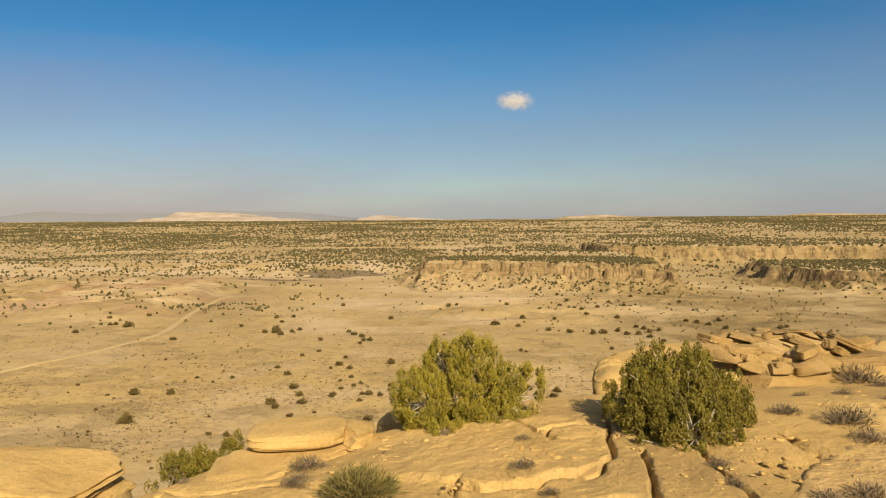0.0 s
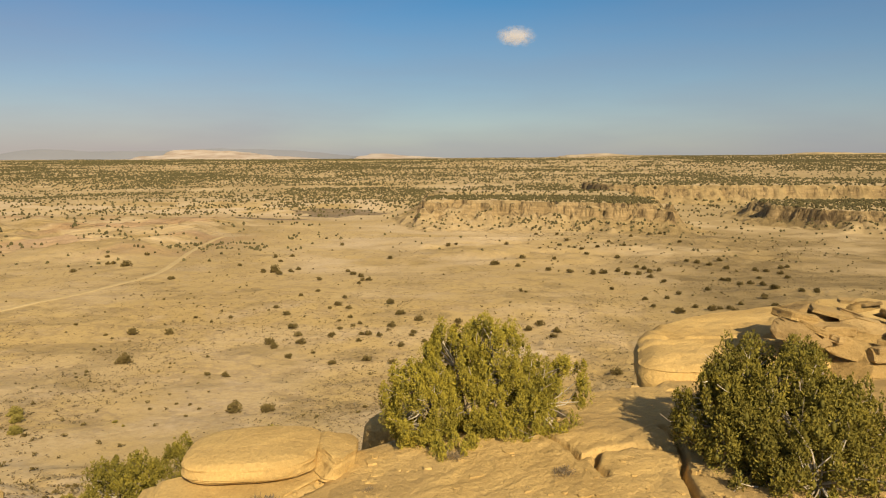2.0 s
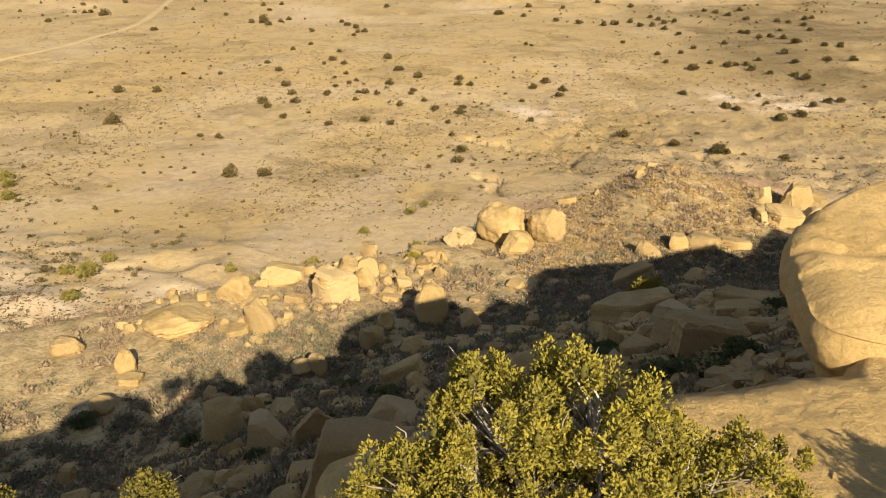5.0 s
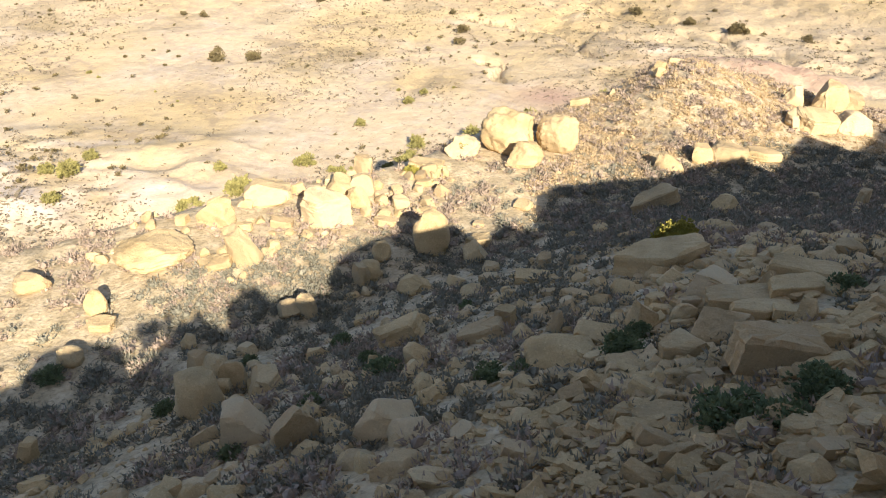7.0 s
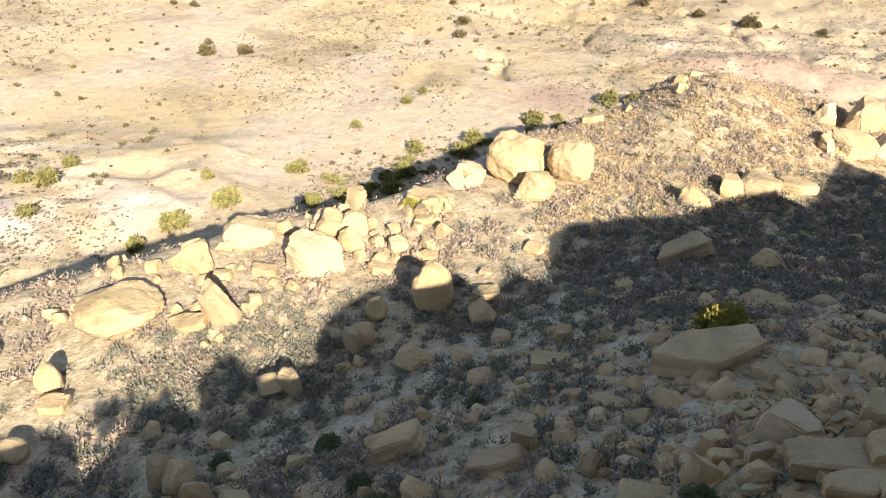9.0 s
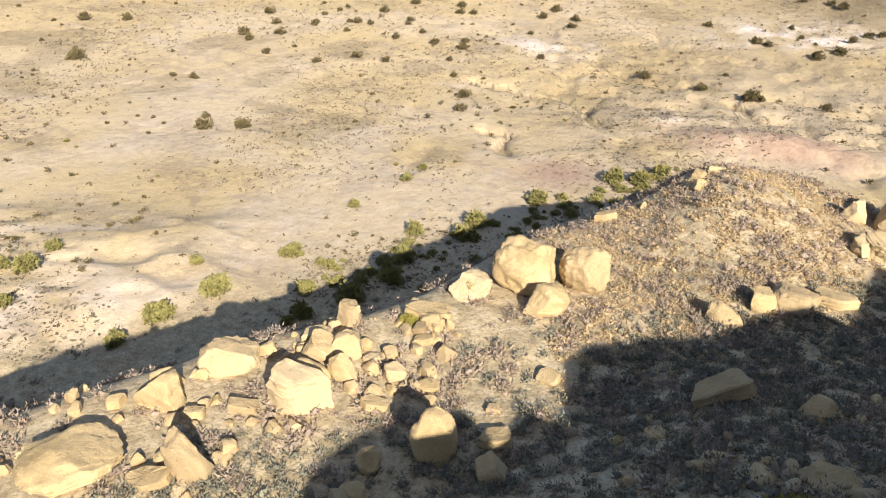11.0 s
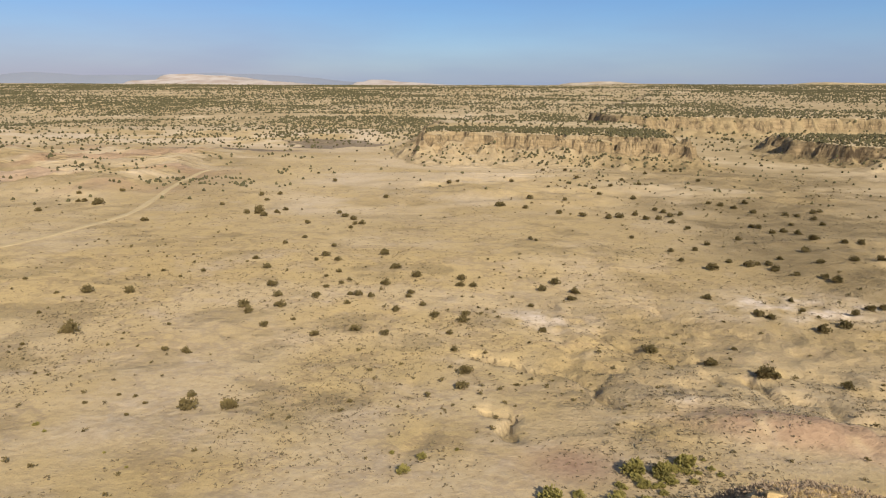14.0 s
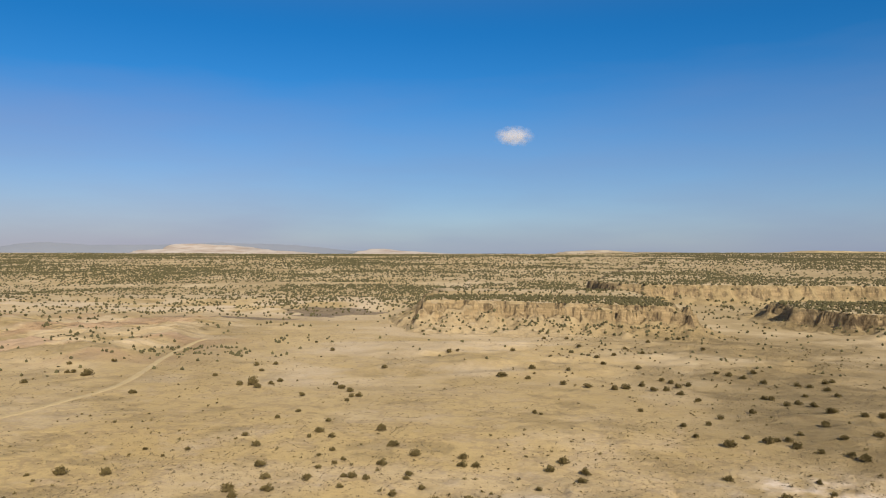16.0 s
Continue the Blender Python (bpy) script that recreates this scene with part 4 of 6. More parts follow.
def build_outcrop_rubble():
    """Smaller blocks broken off the outcrops along the spur."""
    rng = np.random.default_rng(23)
    homes = [r for r in BLOCK_SUN + BLOCK_SUN_B + SLAB_SUN if r[0] < 0]
    for k in range(84):
        x, y, w, _ = homes[k % len(homes)]
        size = rng.uniform(0.28, 0.75)
        a, r = rng.uniform(0, 6.28), 0.45 * w + rng.uniform(0.1, 0.7)
        place_rock("boulder", "small broken sandstone block beside the spur outcrops", x + r * math.cos(a), y + r * math.sin(a), (size, size * rng.uniform(0.6, 0.9), size * rng.uniform(0.4, 0.8)), 1300 + k, rng.uniform(-90, 90),
                   (rng.uniform(-14, 10), rng.uniform(-12, 12)), 0.2, 3, 8, 0.12, rng.uniform(0.5, 0.9), "small blocks on the spur")


build_outcrop_rubble()

# ---- stones lying on the ledge ----
# the thick overhanging slab, the lens-shaped boulder with its broken end, and the bedded outcrop beside the gap
def build_overhang():
    """A thick flat slab, wedge-shaped in plan, undercut along its near side and its free end."""
    corners = np.array([(3.0, 11.45), (8.75, 11.6), (3.4, 13.6), (8.5, 16.0)])
    turn = np.linspace(0, 2 * math.pi, 260, endpoint=False)
    c, sn = np.cos(turn), np.sin(turn)
    edge = 1 / (np.abs(c) ** 4.5 + np.abs(sn) ** 4.5) ** (1 / 4.5)
    flat, drop = np.concatenate([np.linspace(0.02, 0.9, 42), np.linspace(0.92, 1.0, 9)]), np.linspace(0.03, 1.25, 44)
    ragged = 1 + 0.012 * fbm(np.cos(turn) * 3, np.sin(turn) * 3, 3, 711) + 0.0015 * vnoise(np.cos(turn) * 14, np.sin(turn) * 14, 712)
    beds = 0.012 * vnoise(drop[:, None] * 9, np.cos(turn)[None] * 2, 713) + 0.008 * fbm(drop[:, None] * 3, np.sin(turn)[None] * 3 + 2 * np.cos(turn)[None], 4, 714)
    under = 1.0 + 0.03 * np.sin(np.clip(drop / 0.45, 0, 1) * math.pi)[:, None] - 0.26 * (np.clip((drop - 0.3) / 0.95, 0, 1) ** 1.2)[:, None] + 1.6 * beds
    f = np.concatenate([flat[:, None] * ragged[None], under * ragged[None]])
    u, v = (f * edge * c + 1) / 2, (f * edge * sn + 1) / 2
    XY = ((1 - v) * (1 - u))[..., None] * corners[0] + ((1 - v) * u)[..., None] * corners[1] + (v * (1 - u))[..., None] * corners[2] + (v * u)[..., None] * corners[3]
    XY[..., 1] += 0.45 * np.sin(math.pi * np.clip(u, 0, 1)) * v
    x, y = XY[..., 0], XY[..., 1]
    top = 0.04 + 0.02 * (x - 3) + 0.06 * fbm(x * 0.8, y * 0.8, 3, 715) + 0.02 * fbm(x * 4, y * 4, 3, 716)
    layer = 3.2 * fbm(x * 0.6, y * 0.6, 2, 717)
    top = top + 0.022 * (np.floor(layer) + step(0.88, 1.0, layer - np.floor(layer)))
    crack = np.minimum(chain_distance(x, y, [(3.3, 12.9), (3.9, 12.75), (4.3, 12.9), (5.2, 12.8)]), chain_distance(x, y, [(3.6, 13.5), (3.75, 13.0), (3.9, 12.75)]))
    top = top - 0.05 * (1 - step(0.02, 0.13, crack))
    fall = np.concatenate([np.clip(flat - 0.9, 0, 1) ** 2 * 9, 0.09 + drop])[:, None]
    Z = np.concatenate([top[:len(flat)], np.tile(0.7 * top[len(flat) - 4] + 0.3 * np.mean(top[len(flat) - 4]), (len(drop), 1))]) - fall
    P, F = np.stack([x, y, Z], -1).reshape(-1, 3), grid_faces(len(f), 260, True)
    me = np_mesh("overhanging_slab", P, F, LEDGE, True)
    me.set_sharp_from_angle(angle=radians(50))
    return tagged(new("overhanging_slab", me), "broad flat-topped sandstone slab overhanging the cliff", "boulder")


build_overhang()
place_rock("lens_boulder", "smooth yellow lens-shaped sandstone boulder with cracked end", -1.19, 9.0, (1.28, 1.05, 0.24), 702, 6, (0, -2), 0, 5, 0, 0.04, 0.62, "", -0.25, LEDGE, 0.03, 0.75)
place_rock("broken_block", "broken yellow sandstone block beside the lens boulder", -0.40, 9.05, (0.42, 0.8, 0.26), 703, 12, (0, 9), 0, 5, 5, 0.06, 0.9, "", -0.30, LEDGE, 0.04)
outcrop = tagged(new("bedded_outcrop"), "layered yellow sandstone outcrop at the rim", "boulder")
outcrop.matrix_world = pose(-4.5, 7.65, -0.95, 0, 2, 2)
part("lower_bed", rock_mesh("lower_bed", 714, (3.0, 1.7, 0.62), 5, 3, 0.07, 0.85, LEDGE, 0.05, 0.8), outcrop)
part("middle_bed", rock_mesh("middle_bed", 715, (2.7, 1.5, 0.16), 5, 2, 0.05, 0.8, LEDGE, 0.03, 0.6), outcrop).location = (0.0, 0.0, 0.50)
part("upper_bed", rock_mesh("upper_bed", 716, (2.75, 1.55, 0.30), 5, 2, 0.07, 0.75, LEDGE, 0.04, 0.7), outcrop).location = (0.04, 0.02, 0.57)
place_rock("lower_bed", "weathered sandstone bed under the lens boulder", -1.15, 8.6, (2.0, 1.4, 0.5), 705, 10, (3, -3), 0, 5, 4, 0.08, 0.9, "", -0.74, LEDGE, 0.05)
place_rock("rim_block", "pale rounded sandstone block below the rim juniper", 0.12, 10.3, (1.0, 0.9, 1.2), 706, 25, (0, 4), 0, 4, 6, 0.12, 0.7, "", -1.4, LEDGE, 0.05)
place_rock("fallen_block", "large shaded sandstone block fallen from the rim", -1.1, 14.3, (2.1, 1.6, 2.0), 707, 12, (4, 6), 0.1, 4, 7, 0.07, 0.7, "", None, BOULDER, 0.02)
# x, y, z, width, height, turn, lean
TOR = [(5.05, 11.7, 0.48, 0.75, 0.26, 5, 4), (5.58, 11.55, 0.31, 0.6, 0.3, -20, 16), (5.92, 11.3, 0.27, 0.36, 0.2, 10, 0), (6.42, 11.5, 0.3, 0.66, 0.34, 8, -6), (6.01, 12.0, 0.48, 0.78, 0.2, -8, 12),
       (6.54, 12.2, 0.56, 0.62, 0.14, 20, 18), (5.45, 12.6, 0.52, 0.65, 0.13, 4, 2), (6.36, 12.7, 0.57, 0.5, 0.12, -15, -14), (7.54, 12.6, 0.36, 0.95, 0.28, 5, 3), (6.94, 12.6, 0.58, 0.45, 0.12, 12, 16),
       (5.6, 12.2, 0.46, 0.5, 0.24, 25, -6), (6.91, 12.0, 0.3, 0.45, 0.4, -10, 4), (6.32, 11.9, 0.36, 0.4, 0.24, 30, -10)]
HEAP_RNG = np.random.default_rng(77)
for k, (x, y, z, w, h, turn, lean) in enumerate(TOR):
    for n in range(3):
        dx, dy = HEAP_RNG.normal(0, 0.13, 2) if n else (0, 0)
        wide = w * (0.98 if n == 0 else HEAP_RNG.uniform(0.45, 0.8))
        size = (wide, wide * HEAP_RNG.uniform(0.6, 0.85), h * (1.05 if n == 0 else HEAP_RNG.uniform(0.35, 0.55)))
        if n:
            place_slab("stacked_slab", "thin broken sandstone plate in a heap on the ledge", x + dx, y + dy, size, 720 + 3 * k + n, turn + HEAP_RNG.normal(0, 35), (-6 + HEAP_RNG.normal(0, 9), lean + HEAP_RNG.normal(0, 9)), 0.5, "heap of broken slabs", z + n * 0.3 * h, HEAP)
            continue
        place_rock("stacked_slab", "broken weathered sandstone slab in a heap on the ledge", x + dx, y + dy, size, 720 + 3 * k + n, turn + HEAP_RNG.normal(0, 25 * n), (-4 + HEAP_RNG.normal(0, 6), lean + HEAP_RNG.normal(0, 5 * n)), 0.5, 3, 6, 0.16, 0.75, "heap of broken slabs", z, HEAP, 0.08, 0.8)
place_rock("low_outcrop", "low bed of sandstone under the heap of slabs", 6.0, 11.9, (2.7, 1.6, 0.72), 740, 4, (0, 0), 0, 5, 4, 0.12, 0.75, "", -0.3, HEAP, 0.07)
place_rock("low_outcrop", "flat sandstone bed beside the heap of slabs", 7.5, 12.4, (1.9, 1.5, 0.55), 741, 10, (0, 0), 0, 4, 4, 0.1, 0.7, "", -0.2, HEAP, 0.06)


def scatter(name, shapes, places, mat, smooth=False):
    """One mesh of many copies: places are rows of x, y, z, turn, sx, sy, sz; shapes are taken in turn."""
    VV, FF, base = [], [], 0
    places = np.asarray(places)
    for k, (P, F) in enumerate(shapes):
        rows = places[k::len(shapes)]
        if not len(rows):
            continue
        c, s = np.cos(rows[:, 3])[:, None], np.sin(rows[:, 3])[:, None]
        q = P[None] * rows[:, None, 4:7]
        x, y = q[..., 0] * c - q[..., 1] * s, q[..., 0] * s + q[..., 1] * c
        v = np.stack([x, y, q[..., 2]], -1) + rows[:, None, :3]
        VV.append(v.reshape(-1, 3))
        FF.append((F[None] + (np.arange(len(rows)) * len(P))[:, None, None]).reshape(-1, F.shape[1]) + base)
        base += v.shape[0] * v.shape[1]
    return np_mesh(name, np.concatenate(VV), np.concatenate(FF), mat, smooth)


def build_scree():
    rng = np.random.default_rng(5)
    x, y = rng.uniform(-32, 24, 90000), rng.uniform(9, 62, 90000)
    d, e = y - crest_line(x), y - rim_line(x)
    dens = step(0.8, 1.2, e) * (1 - step(2, 12, d)) * np.clip(0.5 + 0.9 * fbm(x / 3.5, y / 3.5, 3, 121), 0.05, 1) * (0.07 + 0.93 * (1 - step(12, 23, e)))
    keep = rng.uniform(size=len(x)) < dens * (0.5 - 0.48 * step(-17, -11, y - crest_line(x)))
    x, y = x[keep], y[keep]
    s = 0.10 + 0.55 * rng.uniform(size=len(x)) ** 6
    flat = rng.uniform(0.45, 0.9, len(x))
    rows = np.stack([x, y, land(x, y) + 0.12 * s, rng.uniform(0, 6.28, len(x)), s * rng.uniform(0.8, 1.3, len(x)) / 1.6, s / 1.6, s * flat / 1.6], -1)
    big = s > 0.24
    # the largest stones are things of their own
    order = np.argsort(-s)[:280]
    shared = [np_mesh("stone", *rock_shape(930 + k, 3, 12, 0.09, 0.2 + (k % 3) * 0.3), BOULDER, True) for k in range(8)]
    for me in shared:
        me.set_sharp_from_angle(angle=radians(40))
    for j, row in enumerate(rows[order]):
        ob = new("stone", shared[j % 8])
        ob.matrix_world = pose(*row[:3], 0, 0, math.degrees(row[3])) @ Matrix.Diagonal((*row[4:7], 1))
        tagged(ob, "loose tan sandstone block on the slope", "stone", "loose stones on the slope")
    big[order] = False
    s[order] = 9
    me = scatter("scree", [rock_shape(900 + k, 2, 7, 0.1, (k % 3) * 0.35) for k in range(8)], rows[big], BOULDER)
    tagged(new("scree", me), "loose broken sandstone scree on the slope", "scree", kind="stuff")
    me = scatter("gravel", [rock_shape(910 + k, 1, 5, 0.1, 0.3) for k in range(8)], rows[s <= 0.24], BOULDER)
    tagged(new("gravel", me), "small stones strewn over the slope", "gravel", kind="stuff")


build_scree()


def build_rubble():
    """Slabs and chips, many deep, at the foot of the cliff."""
    rng = np.random.default_rng(15)
    shapes = [slab_shape(950 + k, 8, 2) for k in range(10)]
    x, y = rng.uniform(-2.5, 12, 30000), rng.uniform(13, 29, 30000)
    e = y - rim_line(x)
    dens = step(1.2, 2.0, e) * (1 - step(7, 13, e)) * step(-1.5, 2.0, x - 0.25 * (y - 16)) * np.clip(0.55 + 1.1 * fbm(x / 2.2, y / 2.2, 3, 161), 0.0, 1)
    keep = rng.uniform(size=len(x)) < dens * 0.42
    x, y = x[keep], y[keep]
    s = 0.07 + 0.32 * rng.uniform(size=len(x)) ** 3.0
    rows = np.stack([x, y, land(x, y) + rng.uniform(0.0, 0.16, len(x)), rng.normal(0.1, 0.45, len(x)), s * rng.uniform(0.8, 1.4, len(x)), s * rng.uniform(0.35, 0.6, len(x)), s * rng.uniform(0.16, 0.42, len(x))], -1)
    order = np.argsort(-s)[:260]
    shared = [np_mesh("rubble_slab", *slab_shape(980 + k, 14, 5), BOULDER) for k in range(8)]
    for j, row in enumerate(rows[order]):
        ob = new("rubble_slab", shared[j % 8])
        ob.matrix_world = pose(*row[:3], rng.normal(-8, 11), rng.normal(0, 10), math.degrees(row[3])) @ Matrix.Diagonal((*row[4:7], 1))
        tagged(ob, "thin broken sandstone slab among the shaded rubble", "stone", "rubble slabs below the cliff")
    me = scatter("rubble", shapes, np.delete(rows, order, 0), BOULDER)
    return tagged(new("rubble", me), "heaped flat sandstone rubble at the cliff foot", "rubble", kind="stuff")


build_rubble()


def build_chips():
    """Flakes and gravel weathered loose on the ledge."""
    rng = np.random.default_rng(17)
    shapes = [slab_shape(970 + k, 7, 2) for k in range(8)]
    x, y = rng.uniform(-5.5, 10, 13000), rng.uniform(4.5, 13, 13000)
    e = rim_line(x) - y
    dens = step(0.15, 0.4, e) * np.clip(0.1 + 1.3 * fbm(x / 1.1, y / 1.1, 3, 181), 0.02, 1)
    keep = rng.uniform(size=len(x)) < dens * 0.6
    x, y = x[keep], y[keep]
    s = 0.008 + 0.05 * rng.uniform(size=len(x)) ** 4
    rows = np.stack([x, y, land(x, y) + 0.003, rng.uniform(0, 6.28, len(x)), s * rng.uniform(0.8, 1.7, len(x)), s, s * rng.uniform(0.15, 0.4, len(x))], -1)
    me = scatter("rock_chips", shapes, rows, LEDGE)
    return tagged(new("rock_chips", me), "loose sandstone flakes and gravel on the ledge", "gravel", kind="stuff")


build_chips()
# ---- plants ----
def tube(points, radii, sides=6):
    """A tapered limb along points."""
    points, V, F = np.asarray(points, float), [], []
    for k, p in enumerate(points):
        t = points[min(k + 1, len(points) - 1)] - points[max(k - 1, 0)]
        t /= np.linalg.norm(t) + 1e-9
        a = np.cross(t, (0.31, 0.94, 0.12))
        a /= np.linalg.norm(a) + 1e-9
        b = np.cross(t, a)
        for j in range(sides):
            w = 2 * math.pi * j / sides
            V.append(p + radii[k] * (math.cos(w) * a + math.sin(w) * b))
    return np.array(V), grid_faces(len(points), sides, True)


def join(pieces):
    V, F, base = [], [], 0
    for v, f in pieces:
        V.append(v)
        F.append(f + base)
        base += len(v)
    return np.concatenate(V), np.concatenate(F)


def sprays(rng, centres, radii, count, length, width):
    """Small pointed leaf sprays over clumps: each is three crossed slivers that point outward and up."""
    n = len(centres) * count
    c, r = np.repeat(centres, count, 0), np.repeat(radii, count)
    d = rng.normal(size=(n, 3))
    d[:, 2] = np.abs(d[:, 2]) * 0.9 - 0.25
    d /= np.linalg.norm(d, axis=1)[:, None]
    root = c + d * (r * rng.uniform(0.35, 0.95, n))[:, None] * (1, 1, 1.25)
    up = d + (0, 0, 0.55) + 0.35 * rng.normal(size=(n, 3))
    up /= np.linalg.norm(up, axis=1)[:, None]
    a = np.cross(up, rng.normal(size=(n, 3)))
    a /= np.linalg.norm(a, axis=1)[:, None]
    b = np.cross(up, a)
    L, W = (length * rng.uniform(0.6, 1.3, n))[:, None], (width * rng.uniform(0.6, 1.3, n))[:, None]
    mid, tip = root + 0.5 * L * up, root + L * up
    V = np.stack([root, tip, mid + W * a, mid - W * a, mid + W * b, mid - W * b], 1).reshape(-1, 3)
    f = np.array([[0, 2, 1, 3], [0, 4, 1, 5]])
    F = (f[None] + 6 * np.arange(n)[:, None, None]).reshape(-1, 4)
    return V, F


def leaf_bits(rng, centres, radii, count, size):
    """Fine scale leaves over upright flame-shaped tufts: small diamonds that lean outward and up."""
    n = len(centres) * count
    c, r = np.repeat(centres, count, 0), np.repeat(radii, count)
    d = rng.normal(size=(n, 3))
    d /= np.linalg.norm(d, axis=1)[:, None]
    taper = 1 - 0.45 * np.clip(d[:, 2], 0, 1)
    q = c + d * r[:, None] * np.stack([taper, taper, np.full(n, 1.7)], -1) * rng.uniform(0.5, 1.12, n)[:, None] ** 0.7
    up = d * 0.8 + (0, 0, 0.7) + 0.5 * rng.normal(size=(n, 3))
    up /= np.linalg.norm(up, axis=1)[:, None]
    a = np.cross(up, rng.normal(size=(n, 3)))
    a /= np.linalg.norm(a, axis=1)[:, None]
    L = (size * rng.uniform(0.6, 1.5, n))[:, None]
    V = np.stack([q - up * L, q + a * L * 0.5, q + up * L, q - a * L * 0.5], 1).reshape(-1, 3)
    return V, np.arange(4 * n).reshape(-1, 4)


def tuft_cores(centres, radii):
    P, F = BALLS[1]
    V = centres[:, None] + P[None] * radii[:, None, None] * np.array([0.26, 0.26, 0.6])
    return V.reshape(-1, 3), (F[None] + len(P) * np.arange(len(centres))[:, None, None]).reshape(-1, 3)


def juniper(label, x, y, z, lobes, seed, tufts=150, count=100, size=0.014, limb=1.0, gaps=-0.30, leaves=None):
    """A juniper: twisted limbs from one foot, and a crown of upright leaf tufts with gaps between them. lobes: centres and half sizes of the crown's masses."""
    rng = np.random.default_rng(seed)
    root = new("juniper_tree")
    root.location = (x, y, z)
    tagged(root, label, "tree", "junipers at the rim")
    lobes = np.array(lobes, float)
    share = lobes[:, 3] * lobes[:, 4] * lobes[:, 5]
    C = []
    for lobe, part_of in zip(lobes, share / share.sum()):
        n = int(tufts * part_of * 1.7)
        d = rng.normal(size=(n, 3))
        d /= np.linalg.norm(d, axis=1)[:, None]
        lump = 1 + 0.22 * fbm(d[:, 0] * 1.9 + seed, d[:, 1] * 1.9 + 1.7 * d[:, 2], 2, seed)
        rad = rng.uniform(0.25, 1.0, n) ** 0.33 * lump
        C.append(lobe[:3] + d * rad[:, None] * lobe[3:])
    C = np.concatenate(C)
    hole = fbm(C[:, 0] * 3.2 + seed, C[:, 1] * 3.2 + C[:, 2] * 2.2, 2, seed + 4)
    C = C[(hole > gaps) & (C[:, 2] > 0.02)]
    C = C[rng.permutation(len(C))][:tufts]
    R = 0.035 + 0.055 * rng.uniform(size=len(C)) ** 1.5
    limbs, trunk = [], []
    for lobe in lobes:
        for k in range(3):
            end = lobe[:3] * (0.95, 0.95, 0.8) + rng.normal(size=3) * lobe[3:] * 0.25
            p = [np.array([rng.normal() * 0.04, rng.normal() * 0.04, -0.12])]
            for q in (0.3, 0.65, 1.0):
                p.append(end * q + rng.normal(size=3) * 0.05 * limb)
            limbs.append(p)
            trunk.append((p, tube(p, np.array([0.065, 0.05, 0.03, 0.012]) * limb * 0.8, 7)))
    for _, t in trunk:
        part("limb", np_mesh("limb", *t, BARK, True), root, "grey shredded bark on a twisted limb")
    nodes = np.array([p for limb_points in limbs for p in limb_points[1:]])
    twigs = []
    for c in C[::2]:
        near = nodes[np.argmin(np.linalg.norm(nodes - c, axis=1))]
        mid = (near + c) / 2 + rng.normal(size=3) * 0.04
        twigs.append(tube([near, mid, c], np.array([0.011, 0.007, 0.003]) * limb, 4))
    # bare dead twigs that bend out past the leaves
    middle = C.mean(0)
    for c in C[1::11]:
        out = c - middle
        out /= np.linalg.norm(out) + 1e-9
        a = c - out * 0.05
        b = a + (out + 0.5 * rng.normal(size=3)) * 0.06
        d = b + (out + (0, 0, 0.4) + 0.6 * rng.normal(size=3)) * 0.05
        twigs.append(tube([a, b, d], np.array([0.005, 0.0035, 0.0015]) * limb, 4))
    tagged(part("branchwork", np_mesh("branchwork", *join(twigs), TWIG, True), root, "thin pale grey branches"), kind="stuff")
    # blobs added inside the tufts to darken the gaps between leaves
    part("inner_crown", np_mesh("inner_crown", *tuft_cores(C, R), JUNIPER_SHADE, True), root, "dark blobs inside the tufts, coloured as the crown's inner shade")
    part("crown", np_mesh("crown", *leaf_bits(rng, C, R, count, size), leaves or JUNIPER), root, "yellow-green scale leaves in upright tufts")
    return root


juniper("spreading yellow-green juniper rooted in a crack at the rim", 0.93, 9.6, -0.45,
        [(-0.2, 0.1, 1.05, 0.34, 0.45, 0.40), (0.22, 0.1, 1.12, 0.36, 0.42, 0.38), (-0.55, -0.1, 0.66, 0.38, 0.45, 0.46), (0.86, 0.05, 0.82, 0.34, 0.36, 0.30), (0.50, -0.05, 0.5, 0.5, 0.5, 0.40), (0.1, 0.0, 0.7, 0.5, 0.45, 0.4), (-0.3, -0.5, 0.22, 0.5, 0.35, 0.3)], 37, 860, 235, 0.0096, gaps=-0.36)
juniper("dense dark green juniper on the sandstone ledge", 3.62, 8.8, -0.25,
        [(0.0, 0.0, 0.76, 0.64, 0.6, 0.56), (-0.45, -0.1, 0.62, 0.44, 0.5, 0.42), (0.48, -0.1, 0.62, 0.44, 0.5, 0.42), (0.0, -0.5, 0.55, 0.76, 0.5, 0.45), (0.05, -0.85, 0.46, 0.56, 0.36, 0.34)], 32, 1180, 150, 0.0118, gaps=-0.42, leaves=JUNIPER_DARK)
juniper("low green juniper in the gap beside the boulder", -3.4, 10.3, -1.75, [(0, 0, 0.55, 0.48, 0.42, 0.32), (0.3, 0.1, 0.7, 0.28, 0.28, 0.24)], 33, 150, 110, limb=0.6, leaves=JUNIPER_DARK)
juniper("small green juniper below the rim", -1.5, 10.45, -1.12, [(0, 0, 0.42, 0.19, 0.19, 0.22)], 34, 50, 150, 0.011, limb=0.4, leaves=JUNIPER_DARK)
juniper("thin green juniper below the rim", -2.62, 10.4, -1.45, [(0, 0, 0.5, 0.17, 0.17, 0.26), (0.08, 0.1, 0.72, 0.12, 0.12, 0.15)], 35, 50, 150, 0.011, limb=0.4, leaves=JUNIPER_DARK)


